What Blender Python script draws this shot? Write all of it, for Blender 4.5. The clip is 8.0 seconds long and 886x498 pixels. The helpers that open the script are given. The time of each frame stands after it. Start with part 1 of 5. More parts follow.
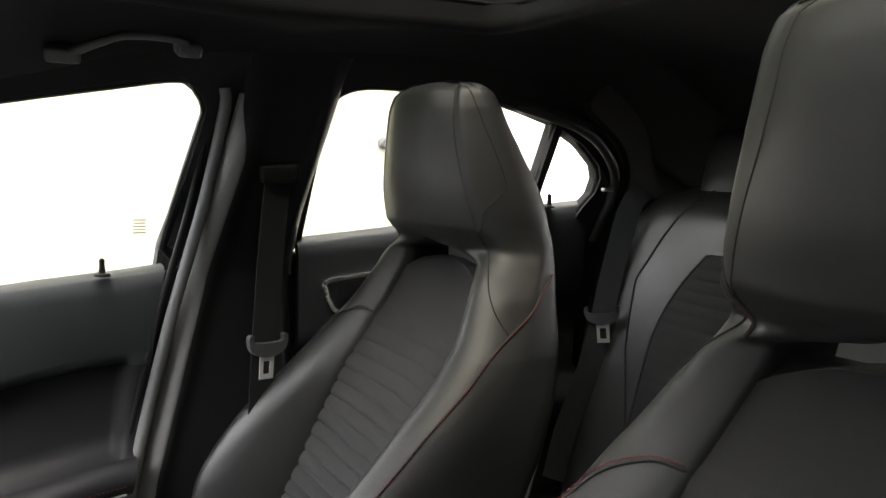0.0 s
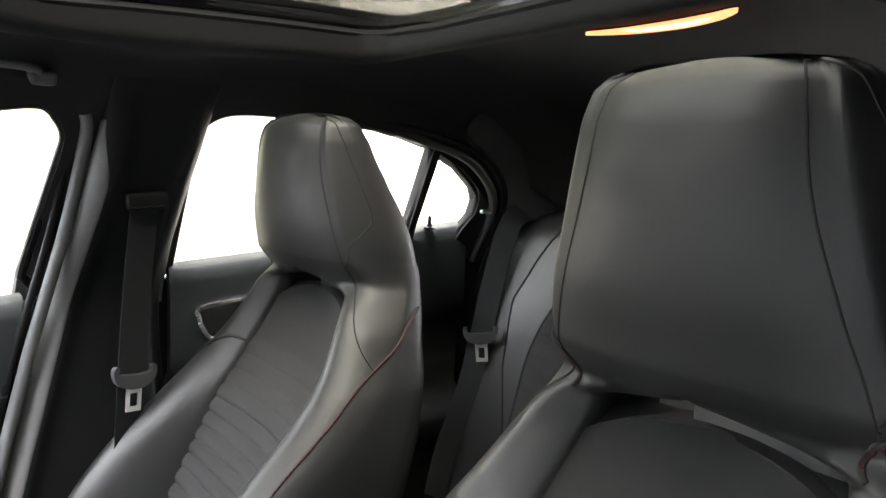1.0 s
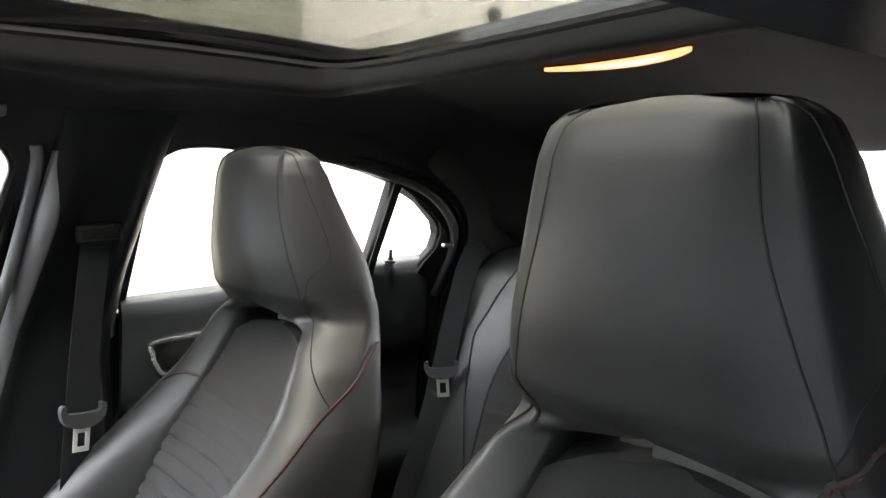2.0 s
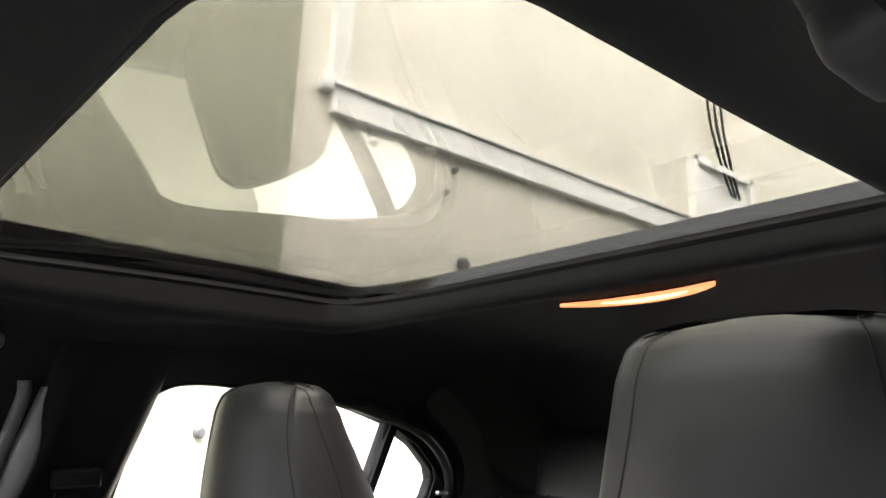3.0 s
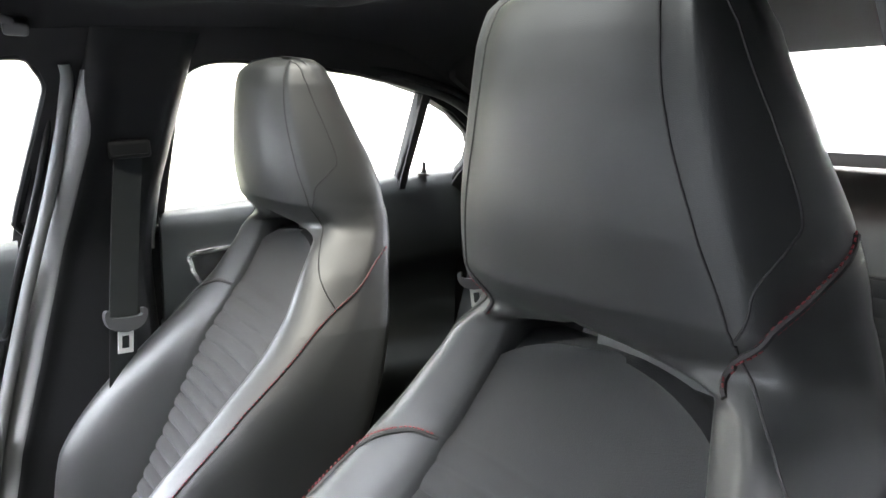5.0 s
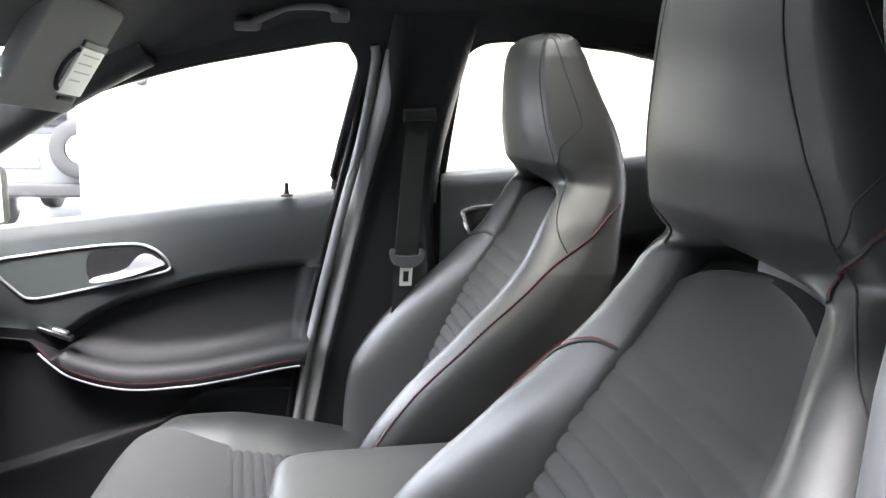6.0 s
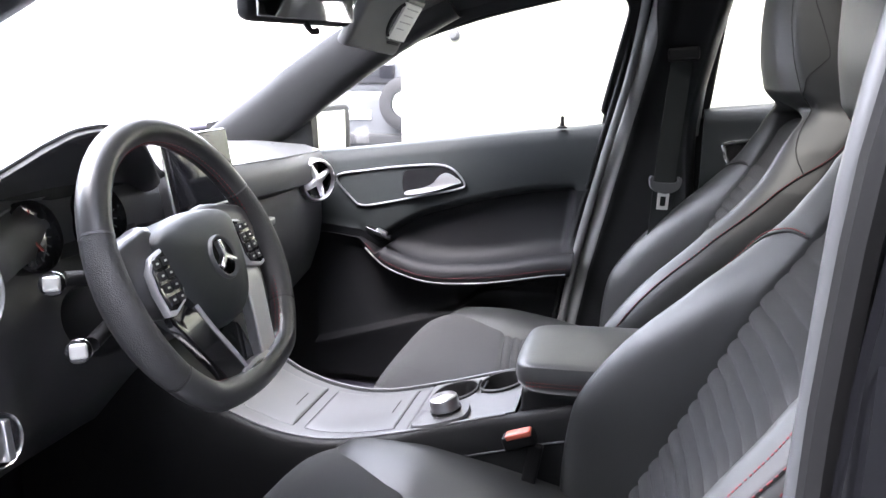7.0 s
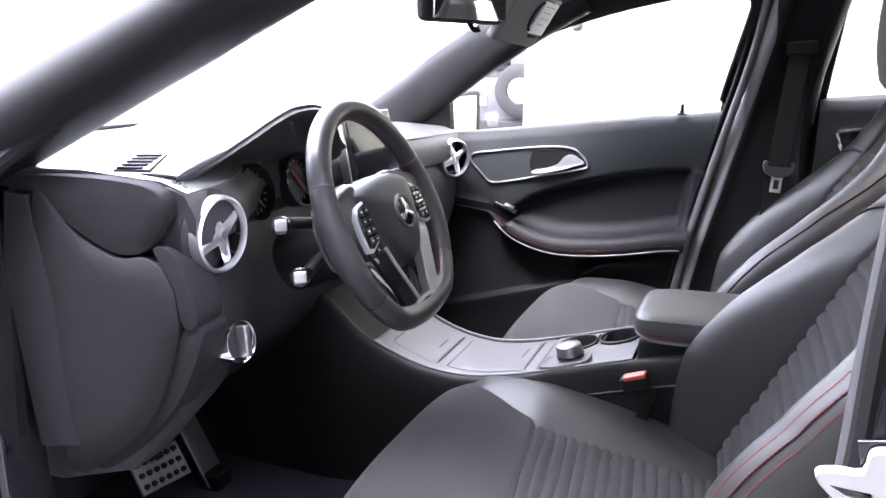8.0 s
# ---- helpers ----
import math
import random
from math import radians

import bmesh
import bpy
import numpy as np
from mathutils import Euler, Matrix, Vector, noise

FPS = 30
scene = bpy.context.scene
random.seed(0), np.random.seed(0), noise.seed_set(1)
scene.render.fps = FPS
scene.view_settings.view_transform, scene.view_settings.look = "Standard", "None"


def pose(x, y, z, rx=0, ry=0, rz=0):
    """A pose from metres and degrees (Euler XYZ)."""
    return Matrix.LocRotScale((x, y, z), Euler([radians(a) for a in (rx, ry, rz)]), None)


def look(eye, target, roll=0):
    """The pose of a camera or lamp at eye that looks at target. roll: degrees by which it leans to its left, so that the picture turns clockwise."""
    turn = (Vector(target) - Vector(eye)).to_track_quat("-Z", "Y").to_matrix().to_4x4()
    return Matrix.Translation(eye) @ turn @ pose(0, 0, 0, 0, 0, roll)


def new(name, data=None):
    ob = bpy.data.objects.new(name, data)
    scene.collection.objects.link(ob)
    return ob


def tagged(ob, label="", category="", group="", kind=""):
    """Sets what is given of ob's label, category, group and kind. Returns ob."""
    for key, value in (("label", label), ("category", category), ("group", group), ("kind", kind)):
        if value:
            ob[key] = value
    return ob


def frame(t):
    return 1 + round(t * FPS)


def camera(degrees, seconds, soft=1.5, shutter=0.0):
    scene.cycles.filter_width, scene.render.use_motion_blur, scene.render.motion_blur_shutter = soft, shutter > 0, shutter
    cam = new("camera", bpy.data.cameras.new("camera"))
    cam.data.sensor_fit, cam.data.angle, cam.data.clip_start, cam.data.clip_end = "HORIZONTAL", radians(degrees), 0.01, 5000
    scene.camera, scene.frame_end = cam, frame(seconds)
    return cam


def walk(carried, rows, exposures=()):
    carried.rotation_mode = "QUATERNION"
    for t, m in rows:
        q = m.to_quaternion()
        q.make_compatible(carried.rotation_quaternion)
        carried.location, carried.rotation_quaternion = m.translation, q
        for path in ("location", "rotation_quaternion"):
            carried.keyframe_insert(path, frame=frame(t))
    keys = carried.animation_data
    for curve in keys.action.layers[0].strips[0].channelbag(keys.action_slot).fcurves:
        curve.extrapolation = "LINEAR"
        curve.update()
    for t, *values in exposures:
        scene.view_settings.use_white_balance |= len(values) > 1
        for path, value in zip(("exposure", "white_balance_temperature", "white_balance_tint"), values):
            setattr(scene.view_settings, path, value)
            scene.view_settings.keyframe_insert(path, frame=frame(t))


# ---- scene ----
cam = camera(59.5, 8.0)
PATH = [
    (0, (-0.542, -0.667, 1.138), (0.378, 1.096, 0.914), 1.4),
    (0.5, (-0.515, -0.687, 1.176), (0.535, 1.004, 0.970), 1.8),
    (1, (-0.496, -0.703, 1.190), (0.624, 0.939, 0.968), 2.0),
    (1.2, (-0.488, -0.708, 1.195), (0.652, 0.921, 0.964), 2.0),
    (2.3, (-0.482, -0.69, 1.189), (0.743, 0.89, 1.195), 1.9),
    (2.5, (-0.472, -0.678, 1.186), (0.739, 0.902, 1.38), 2.2),
    (3, (-0.54, -0.617, 1.171), (0.702, 0.868, 1.673), 2.1),
    (3.5, (-0.505, -0.636, 1.138), (0.72, 0.925, 1.402), 2.9),
    (4, (-0.468, -0.670, 1.155), (0.731, 0.917, 0.944), 2.9),
    (4.2, (-0.459, -0.676, 1.155), (0.726, 0.915, 0.895), 3.0),
    (5.3, (-0.355, -0.82, 1.172), (0.477, 0.967, 0.833), 0.2),
    (5.5, (-0.334, -0.847, 1.154), (0.337, 1.01, 0.836), 0.6),
    (6, (-0.352, -0.951, 1.128), (-0.084, 0.998, 0.771), 1.2),
    (6.5, (-0.336, -1.089, 1.084), (-0.476, 0.854, 0.63), 1.4),
    (7, (-0.265, -1.213, 1.09), (-0.751, 0.672, 0.627), 0.1),
    (7.5, (-0.239, -1.334, 1.1), (-0.897, 0.495, 0.629), -0.1),
    (8, (-0.256, -1.442, 1.101), (-0.991, 0.351, 0.604), 0.4),
]
walk(cam, [(t, look(eye, target, roll)) for t, eye, target, roll in PATH],
     exposures=[(0.0, 4.65, 7300, 12), (1.0, 5.5, 7050, 13), (2.3, 5.6, 6950, 12), (2.9, 5.08, 7050, 14), (3.4, 4.75, 7200, 14), (4.2, 5.5, 6700, 12), (5.3, 6.4, 6650, 12), (6.0, 6.0, 6600, 13), (7.0, 5.5, 6400, 18), (8.0, 5.5, 6300, 23)])

# ---- world and light ----
world = bpy.data.worlds.new("overcast")
scene.world = world
world.use_nodes = True
wn = world.node_tree.nodes
sky = wn.new("ShaderNodeTexSky")
sky.sky_type = "NISHITA"
sky.sun_disc = False
sky.sun_elevation = radians(57)
sky.sun_rotation = radians(-149)
sky.dust_density = 1.0
sky.ozone_density = 0.6
grey = wn.new("ShaderNodeHueSaturation")
grey.inputs["Saturation"].default_value = 0.3
world.node_tree.links.new(sky.outputs[0], grey.inputs["Color"])
world.node_tree.links.new(grey.outputs[0], wn["Background"].inputs[0])
wn["Background"].inputs[1].default_value = 0.15
sun = new("sun", bpy.data.lights.new("sun", "SUN"))
sun.data.energy = 0.42
sun.data.angle = radians(50)
sun.data.color = (1.0, 0.995, 0.985)
sun.matrix_world = look((-2.4, -3.6, 9.4), (0, 0, 0.5))


# ---- materials ----
def material(name, colour, rough=0.5, metal=0.0, grain=0.0, grain_size=400.0, mottle=0.15, mottle_size=9.0,
             coat=0.0, voronoi=False, spec=0.5, sheen=0.0):
    """A procedural surface: base colour with large mottling and fine grain that also drives a shallow relief."""
    m = bpy.data.materials.new(name)
    m.use_nodes = True
    n, l = m.node_tree.nodes, m.node_tree.links
    b = n["Principled BSDF"]
    b.inputs["Roughness"].default_value = rough
    b.inputs["Metallic"].default_value = metal
    b.inputs["Coat Weight"].default_value = coat
    b.inputs["Specular IOR Level"].default_value = spec
    b.inputs["Sheen Weight"].default_value = sheen
    tc = n.new("ShaderNodeTexCoord")
    big = n.new("ShaderNodeTexNoise")
    big.inputs["Scale"].default_value = mottle_size
    big.inputs["Detail"].default_value = 5
    l.new(tc.outputs["Object"], big.inputs["Vector"])
    mix = n.new("ShaderNodeMix")
    mix.data_type = "RGBA"
    mix.inputs[6].default_value = (*[c * (1 - mottle) for c in colour], 1)
    mix.inputs[7].default_value = (*[min(1, c * (1 + mottle)) for c in colour], 1)
    l.new(big.outputs["Fac"], mix.inputs[0])
    l.new(mix.outputs[2], b.inputs["Base Color"])
    rmap = n.new("ShaderNodeMapRange")
    rmap.inputs["To Min"].default_value = max(0.02, rough - 0.08)
    rmap.inputs["To Max"].default_value = min(1, rough + 0.08)
    l.new(big.outputs["Fac"], rmap.inputs["Value"])
    l.new(rmap.outputs[0], b.inputs["Roughness"])
    if grain:
        if voronoi:
            fine = n.new("ShaderNodeTexVoronoi")
            fine.inputs["Scale"].default_value = grain_size
            out = fine.outputs["Distance"]
        else:
            fine = n.new("ShaderNodeTexNoise")
            fine.inputs["Scale"].default_value = grain_size
            fine.inputs["Detail"].default_value = 4
            out = fine.outputs["Fac"]
        l.new(tc.outputs["Object"], fine.inputs["Vector"])
        bump = n.new("ShaderNodeBump")
        bump.inputs["Strength"].default_value = grain
        bump.inputs["Distance"].default_value = 0.002
        l.new(out, bump.inputs["Height"])
        l.new(bump.outputs[0], b.inputs["Normal"])
    return m


def glass(name, tint, bounce=0.03):
    """A thin sheet: each face lets the tint through and mirrors more the flatter it is seen."""
    m = bpy.data.materials.new(name)
    m.use_nodes = True
    n, l = m.node_tree.nodes, m.node_tree.links
    n.remove(n["Principled BSDF"])
    clear, shine, mix = n.new("ShaderNodeBsdfTransparent"), n.new("ShaderNodeBsdfGlossy"), n.new("ShaderNodeMixShader")
    clear.inputs["Color"].default_value = (*tint, 1)
    shine.inputs["Roughness"].default_value = 0.0
    facing = n.new("ShaderNodeLayerWeight")
    facing.inputs["Blend"].default_value = 0.5
    power, gain = n.new("ShaderNodeMath"), n.new("ShaderNodeMath")
    power.operation, gain.operation = "POWER", "MULTIPLY_ADD"
    power.inputs[1].default_value = 5.0
    gain.inputs[1].default_value, gain.inputs[2].default_value = 0.94, bounce
    l.new(facing.outputs["Facing"], power.inputs[0])
    l.new(power.outputs[0], gain.inputs[0])
    l.new(gain.outputs[0], mix.inputs[0])
    l.new(clear.outputs[0], mix.inputs[1])
    l.new(shine.outputs[0], mix.inputs[2])
    l.new(mix.outputs[0], n["Material Output"].inputs["Surface"])
    return m


LEATHER = material("black_leather", (0.0130, 0.0138, 0.0135), 0.47, grain=0.07, grain_size=1300, voronoi=True, mottle=0.25, spec=0.66)
# black leather made paler to hold the windscreen light on the armrest
ARMSKIN = material("lit_armrest_leather", (0.034, 0.035, 0.035), 0.45, grain=0.07, grain_size=1300, voronoi=True, mottle=0.25, spec=0.6)
SUEDE = material("suede_cloth", (0.0225, 0.0228, 0.0236), 0.9, grain=0.3, grain_size=900, mottle=0.3, sheen=0.08, spec=0.25)
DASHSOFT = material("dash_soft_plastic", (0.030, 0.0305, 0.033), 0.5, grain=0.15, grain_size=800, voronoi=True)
DOORSOFT = material("door_soft_plastic", (0.0225, 0.0262, 0.0268), 0.58, grain=0.15, grain_size=800, voronoi=True, spec=0.3)
SOFT = material("soft_plastic", (0.0195, 0.0235, 0.0242), 0.5, grain=0.15, grain_size=800, voronoi=True)
# dash and hood tops: windscreen glare put into a paler base colour
DASHLIT = material("dash_lit_top_plastic", (0.10, 0.101, 0.103), 0.3, coat=0.5, grain=0.1, grain_size=900, voronoi=True)
HARD = material("hard_plastic", (0.008, 0.0083, 0.0088), 0.55, grain=0.1, grain_size=600, spec=0.2)
DARK = material("dark_plastic", (0.0125, 0.0127, 0.0142), 0.56, grain=0.12, grain_size=900, voronoi=True, spec=0.18)
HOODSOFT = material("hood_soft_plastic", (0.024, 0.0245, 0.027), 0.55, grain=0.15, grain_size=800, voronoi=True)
DASHEND = material("dash_end_plastic", (0.015, 0.0148, 0.0160), 0.6, grain=0.25, grain_size=700, voronoi=True, spec=0.12)
CARBON = material("carbon_weave_trim", (0.010, 0.010, 0.011), 0.4, grain=0.3, grain_size=420, voronoi=True, spec=0.3)
PEDAL = material("pedal_steel", (0.16, 0.16, 0.17), 0.45, metal=0.8)
STRIKER = material("striker_metal", (0.34, 0.34, 0.33), 0.4, metal=0.4)
VENTMETAL = material("bright_metal", (0.78, 0.78, 0.79), 0.34, metal=1.0, mottle=0.03)
KICK = material("kick_grey", (0.016, 0.016, 0.018), 0.55, spec=0.2)
GREY = material("grey_trim", (0.055, 0.057, 0.06), 0.5, grain=0.1, grain_size=700)
BLACK = material("black_paint", (0.008, 0.008, 0.009), 0.12, coat=0.6)
RUBBER = material("rubber", (0.008, 0.008, 0.0084), 0.6, grain=0.05, spec=0.2)
LINER = material("headliner_cloth", (0.013, 0.013, 0.0135), 0.95, grain=0.3, grain_size=900)
CARPET = material("carpet", (0.022, 0.020, 0.032), 0.97, grain=0.9, grain_size=500)
JAMB = material("jamb_paint", (0.005, 0.005, 0.006), 0.22, spec=0.4)
LEVER = material("lever_silver", (0.5, 0.5, 0.51), 0.38, metal=0.4)
CHROME = material("chrome", (0.82, 0.82, 0.82), 0.12, metal=1.0, mottle=0.03)
SATIN = material("satin_silver", (0.45, 0.45, 0.46), 0.35, metal=1.0, mottle=0.05)
CONSOLE = material("console_silver", (0.105, 0.105, 0.108), 0.42, metal=0.3, grain=0.06, grain_size=900)
GLOSS = material("gloss_black", (0.012, 0.012, 0.013), 0.1, coat=0.5)
RED = material("red_thread", (0.15, 0.016, 0.020), 0.8)
DARKTHREAD = material("black_thread", (0.012, 0.012, 0.012), 0.7)
REDPLASTIC = material("red_plastic", (0.5, 0.10, 0.06), 0.4)
# pale tone for door and pillar edges that catch the light
LITEDGE = material("lit_edge_strip", (0.14, 0.143, 0.14), 0.36, mottle=0.1)
POST = material("post_grey_plastic", (0.060, 0.062, 0.065), 0.45, mottle=0.08, spec=0.45)
HANDLE = material("handle_grey", (0.060, 0.061, 0.063), 0.5)
VISOR = material("visor_grey", (0.085, 0.087, 0.088), 0.75, grain=0.2, grain_size=900)
SEAL = material("grey_rubber", (0.040, 0.041, 0.040), 0.38, grain=0.05)
BELT = material("belt_webbing", (0.014, 0.0165, 0.0165), 0.7, spec=0.3, grain=0.5, grain_size=1200)
WHITEPL = material("pale_metal", (0.62, 0.62, 0.60), 0.35, metal=0.35)
PAPER = material("white_label", (0.7, 0.7, 0.68), 0.6)
FADED = material("faded_print", (0.40, 0.40, 0.39), 0.7)
SKYBLOCK = material("grey_sky_blocker", (0.30, 0.31, 0.31), 0.9, grain=0.4, grain_size=60, mottle=0.2, mottle_size=0.8)
WALL = material("cream_render", (0.78, 0.75, 0.66), 0.9, grain=0.4, grain_size=60, mottle=0.12, mottle_size=1.3)
CONCRETE = material("concrete_render", (0.34, 0.345, 0.265), 0.9, grain=0.4, grain_size=50, mottle=0.2, mottle_size=1.1)
SHADEWALL = material("dark_light_blocker", (0.05, 0.053, 0.056), 0.9, grain=0.4, grain_size=50, mottle=0.25, mottle_size=1.2)
WHITEMETAL = material("white_metal", (0.88, 0.88, 0.85), 0.5, mottle=0.1)
ASPHALT = material("concrete_yard", (0.125, 0.127, 0.13), 0.9, grain=0.8, grain_size=120, mottle=0.3, mottle_size=2)
PANE = glass("clear_glass", (0.985, 0.99, 0.985))
ROOFPANE = glass("roof_glass", (0.38, 0.381, 0.36), 0.016)
MIRROR = material("mirror_glass", (0.85, 0.86, 0.86), 0.02, metal=1.0, mottle=0.0)
SCREEN = material("screen_glass", (0.01, 0.01, 0.012), 0.06, coat=0.3)
CARRED = material("dial_red", (0.25, 0.02, 0.02), 0.4)
SILVERCAR = material("grey_paint", (0.06, 0.062, 0.066), 0.45, spec=0.2)
TYRE = material("weathered_tyre", (0.022, 0.022, 0.023), 0.8, spec=0.2)


def lamp_glow(name, colour, power):
    m = bpy.data.materials.new(name)
    m.use_nodes = True
    b = m.node_tree.nodes["Principled BSDF"]
    b.inputs["Base Color"].default_value = (0.7, 0.5, 0.4, 1)
    b.inputs["Emission Color"].default_value = (*colour, 1)
    b.inputs["Emission Strength"].default_value = power
    return m


LAMPCORE = lamp_glow("lamp_core", (1.0, 0.55, 0.30), 0.10)
LAMPLENS = lamp_glow("warm_lamp_lens", (1.0, 0.27, 0.11), 0.062)


# ---- mesh helpers ----
def finish(name, bm, mat, angle=40):
    bmesh.ops.recalc_face_normals(bm, faces=bm.faces)
    me = bpy.data.meshes.new(name)
    bm.to_mesh(me)
    bm.free()
    me.materials.append(mat)
    for p in me.polygons:
        p.use_smooth = True
    me.set_sharp_from_angle(angle=radians(angle))
    return me


def part(name, bm, mat, parent, label="", angle=40):
    ob = new(name, finish(name, bm, mat, angle))
    if parent is not None:
        ob.parent = parent
    return tagged(ob, label)


def thing(name, label, category, group="", at=(0, 0, 0), kind=""):
    ob = new(name)
    ob.location = at
    ob.empty_display_size = 0.05
    return tagged(ob, label, category, group, kind)


def struct(name, bm, mat, label, category, angle=40):
    return tagged(part(name, bm, mat, None, angle=angle), label, category, kind="structure")


def lerp_table(rows, v):
    """Linear look-up in rows of (key, values...)."""
    if v <= rows[0][0]:
        return rows[0][1:]
    for a, b in zip(rows, rows[1:]):
        if v <= b[0]:
            k = (v - a[0]) / (b[0] - a[0])
            return tuple(p + (q - p) * k for p, q in zip(a[1:], b[1:]))
    return rows[-1][1:]


def smooth_table(rows, v):
    """The same with a Catmull-Rom curve through the rows."""
    keys = [r[0] for r in rows]
    v = min(max(v, keys[0]), keys[-1])
    i = max(j for j in range(len(keys) - 1) if keys[j] <= v)
    k = (v - keys[i]) / (keys[i + 1] - keys[i])
    p0, p1, p2, p3 = (rows[max(0, min(len(rows) - 1, j))][1:] for j in (i - 1, i, i + 1, i + 2))
    return tuple(0.5 * (2 * b + (c - a) * k + (2 * a - 5 * b + 4 * c - d) * k * k + (3 * b - a - 3 * c + d) * k ** 3)
                 for a, b, c, d in zip(p0, p1, p2, p3))


def ease(a, b, v):
    k = min(1, max(0, (v - a) / (b - a)))
    return k * k * (3 - 2 * k)


def curve(points, n=8, closed=False):
    """A smooth line through the points, n steps a span."""
    pts = [Vector(p) for p in points]
    m = len(pts)
    out = []
    for i in range(m if closed else m - 1):
        if closed:
            p0, p1, p2, p3 = (pts[(i + j) % m] for j in (-1, 0, 1, 2))
        else:
            p0, p1, p2, p3 = (pts[max(0, min(m - 1, i + j))] for j in (-1, 0, 1, 2))
        for j in range(n):
            k = j / n
            out.append(0.5 * (2 * p1 + (p2 - p0) * k + (2 * p0 - 5 * p1 + 4 * p2 - p3) * k * k + (3 * p1 - p0 - 3 * p2 + p3) * k ** 3))
    if not closed:
        out.append(pts[-1])
    return out


def loft(rings, closed=True, caps=True, bm=None):
    bm = bm or bmesh.new()
    grid = [[bm.verts.new(p) for p in r] for r in rings]
    n = len(grid[0])
    for a, b in zip(grid, grid[1:]):
        for i in range(n if closed else n - 1):
            j = (i + 1) % n
            try:
                bm.faces.new((a[i], a[j], b[j], b[i]))
            except ValueError:
                pass
    if caps and closed:
        bm.faces.new(grid[0])
        bm.faces.new(grid[-1])
    return bm


def tube(points, radius, n=8, closed=False, flat=1.0, up=None, bm=None):
    """A round bar along points; flat squeezes it along up."""
    pts = [Vector(p) for p in points]
    m = len(pts)
    if up is None:
        span_z = max(p.z for p in pts) - min(p.z for p in pts)
        flat_run = max(max(p.x for p in pts) - min(p.x for p in pts), max(p.y for p in pts) - min(p.y for p in pts))
        up = (0, 0, 1) if span_z < 0.25 * flat_run else (0.1, 1, 0.05)
    rings = []
    for i, p in enumerate(pts):
        a = pts[(i - 1) % m] if closed or i else pts[0]
        b = pts[(i + 1) % m] if closed or i < m - 1 else pts[-1]
        d = (b - a).normalized()
        u = Vector(up)
        if abs(d.dot(u)) > 0.97 * u.length:
            u = Vector((1, 0, 0))
        s = d.cross(u).normalized()
        v = s.cross(d).normalized()
        r = radius(i / (m - 1)) if callable(radius) else radius
        rings.append([p + s * (r * math.cos(2 * math.pi * k / n)) + v * (r * flat * math.sin(2 * math.pi * k / n)) for k in range(n)])
    if closed:
        rings.append(rings[0])
        out = loft(rings, True, False, bm)
        bmesh.ops.remove_doubles(out, verts=out.verts, dist=1e-6)
        return out
    return loft(rings, True, True, bm)


def rbox(size, bevel, m=Matrix(), seg=3, bm=None):
    """A box with rounded edges, centred, at the pose m."""
    out = bmesh.new()
    bmesh.ops.create_cube(out, size=1)
    for v in out.verts:
        v.co = Vector((v.co.x * size[0], v.co.y * size[1], v.co.z * size[2]))
    if bevel:
        bmesh.ops.bevel(out, geom=list(out.edges), offset=bevel, segments=seg, profile=0.6, affect="EDGES")
    out.transform(m)
    if bm is None:
        return out
    return merge(bm, out)


def merge(bm, other):
    me = bpy.data.meshes.new("tmp")
    other.to_mesh(me)
    other.free()
    bm.from_mesh(me)
    bpy.data.meshes.remove(me)
    return bm


def lathe(profile, m=Matrix(), n=32):
    """Turns (radius, height) rows about z."""
    rings = []
    for r, h in profile:
        rings.append([m @ Vector((max(r, 1e-4) * math.cos(2 * math.pi * k / n), max(r, 1e-4) * math.sin(2 * math.pi * k / n), h)) for k in range(n)])
    return loft(rings, True, False)


def plate(outer, holes, place, thick):
    """A sheet with holes, from flat outlines (a, b); place(a, b, depth) gives the point."""
    from mathutils.geometry import tessellate_polygon
    loops = [[Vector((a, b, 0)) for a, b in lp] for lp in [outer, *holes]]
    flat = [v for lp in loops for v in lp]
    tris = tessellate_polygon(loops)
    bm = bmesh.new()
    f = [bm.verts.new(place(v.x, v.y, 0)) for v in flat]
    b = [bm.verts.new(place(v.x, v.y, thick)) for v in flat]
    for t in tris:
        try:
            bm.faces.new([f[i] for i in t])
            bm.faces.new([b[i] for i in reversed(t)])
        except ValueError:
            pass
    k = 0
    for lp in loops:
        n = len(lp)
        for i in range(n):
            j = (i + 1) % n
            bm.faces.new((f[k + i], f[k + j], b[k + j], b[k + i]))
        k += n
    return bm


def grid_surface(us, vs, place):
    return loft([[place(u, v) for v in vs] for u in us], closed=False, caps=False)


def thicken(bm, by):
    """Closes an open sheet into a slab by a copy moved by the vector."""
    ext = bmesh.ops.extrude_face_region(bm, geom=list(bm.faces), use_keep_orig=True)
    bmesh.ops.translate(bm, vec=Vector(by), verts=[v for v in ext["geom"] if isinstance(v, bmesh.types.BMVert)])
    return bm


def span(a, b, n):
    return [a + (b - a) * i / (n - 1) for i in range(n)]


def flat2(points, n=4, closed=True):
    return [(p.x, p.y) for p in curve([(a, b, 0) for a, b in points], n, closed)]


# ---- body shell: x to the rear, y to the passenger side, z up ----
def side_y(z):
    """Half width of the inner body side: it leans in above the belt line."""
    return 0.70 if z < 0.95 else 0.70 - (z - 0.95) * 0.42


def sill(x):
    return lerp_table([(-1.15, 0.858), (-0.46, 0.941), (-0.36, 0.957), (-0.13, 0.988), (0.04, 1.003), (0.345, 1.041), (0.55, 1.06)], x)[0]


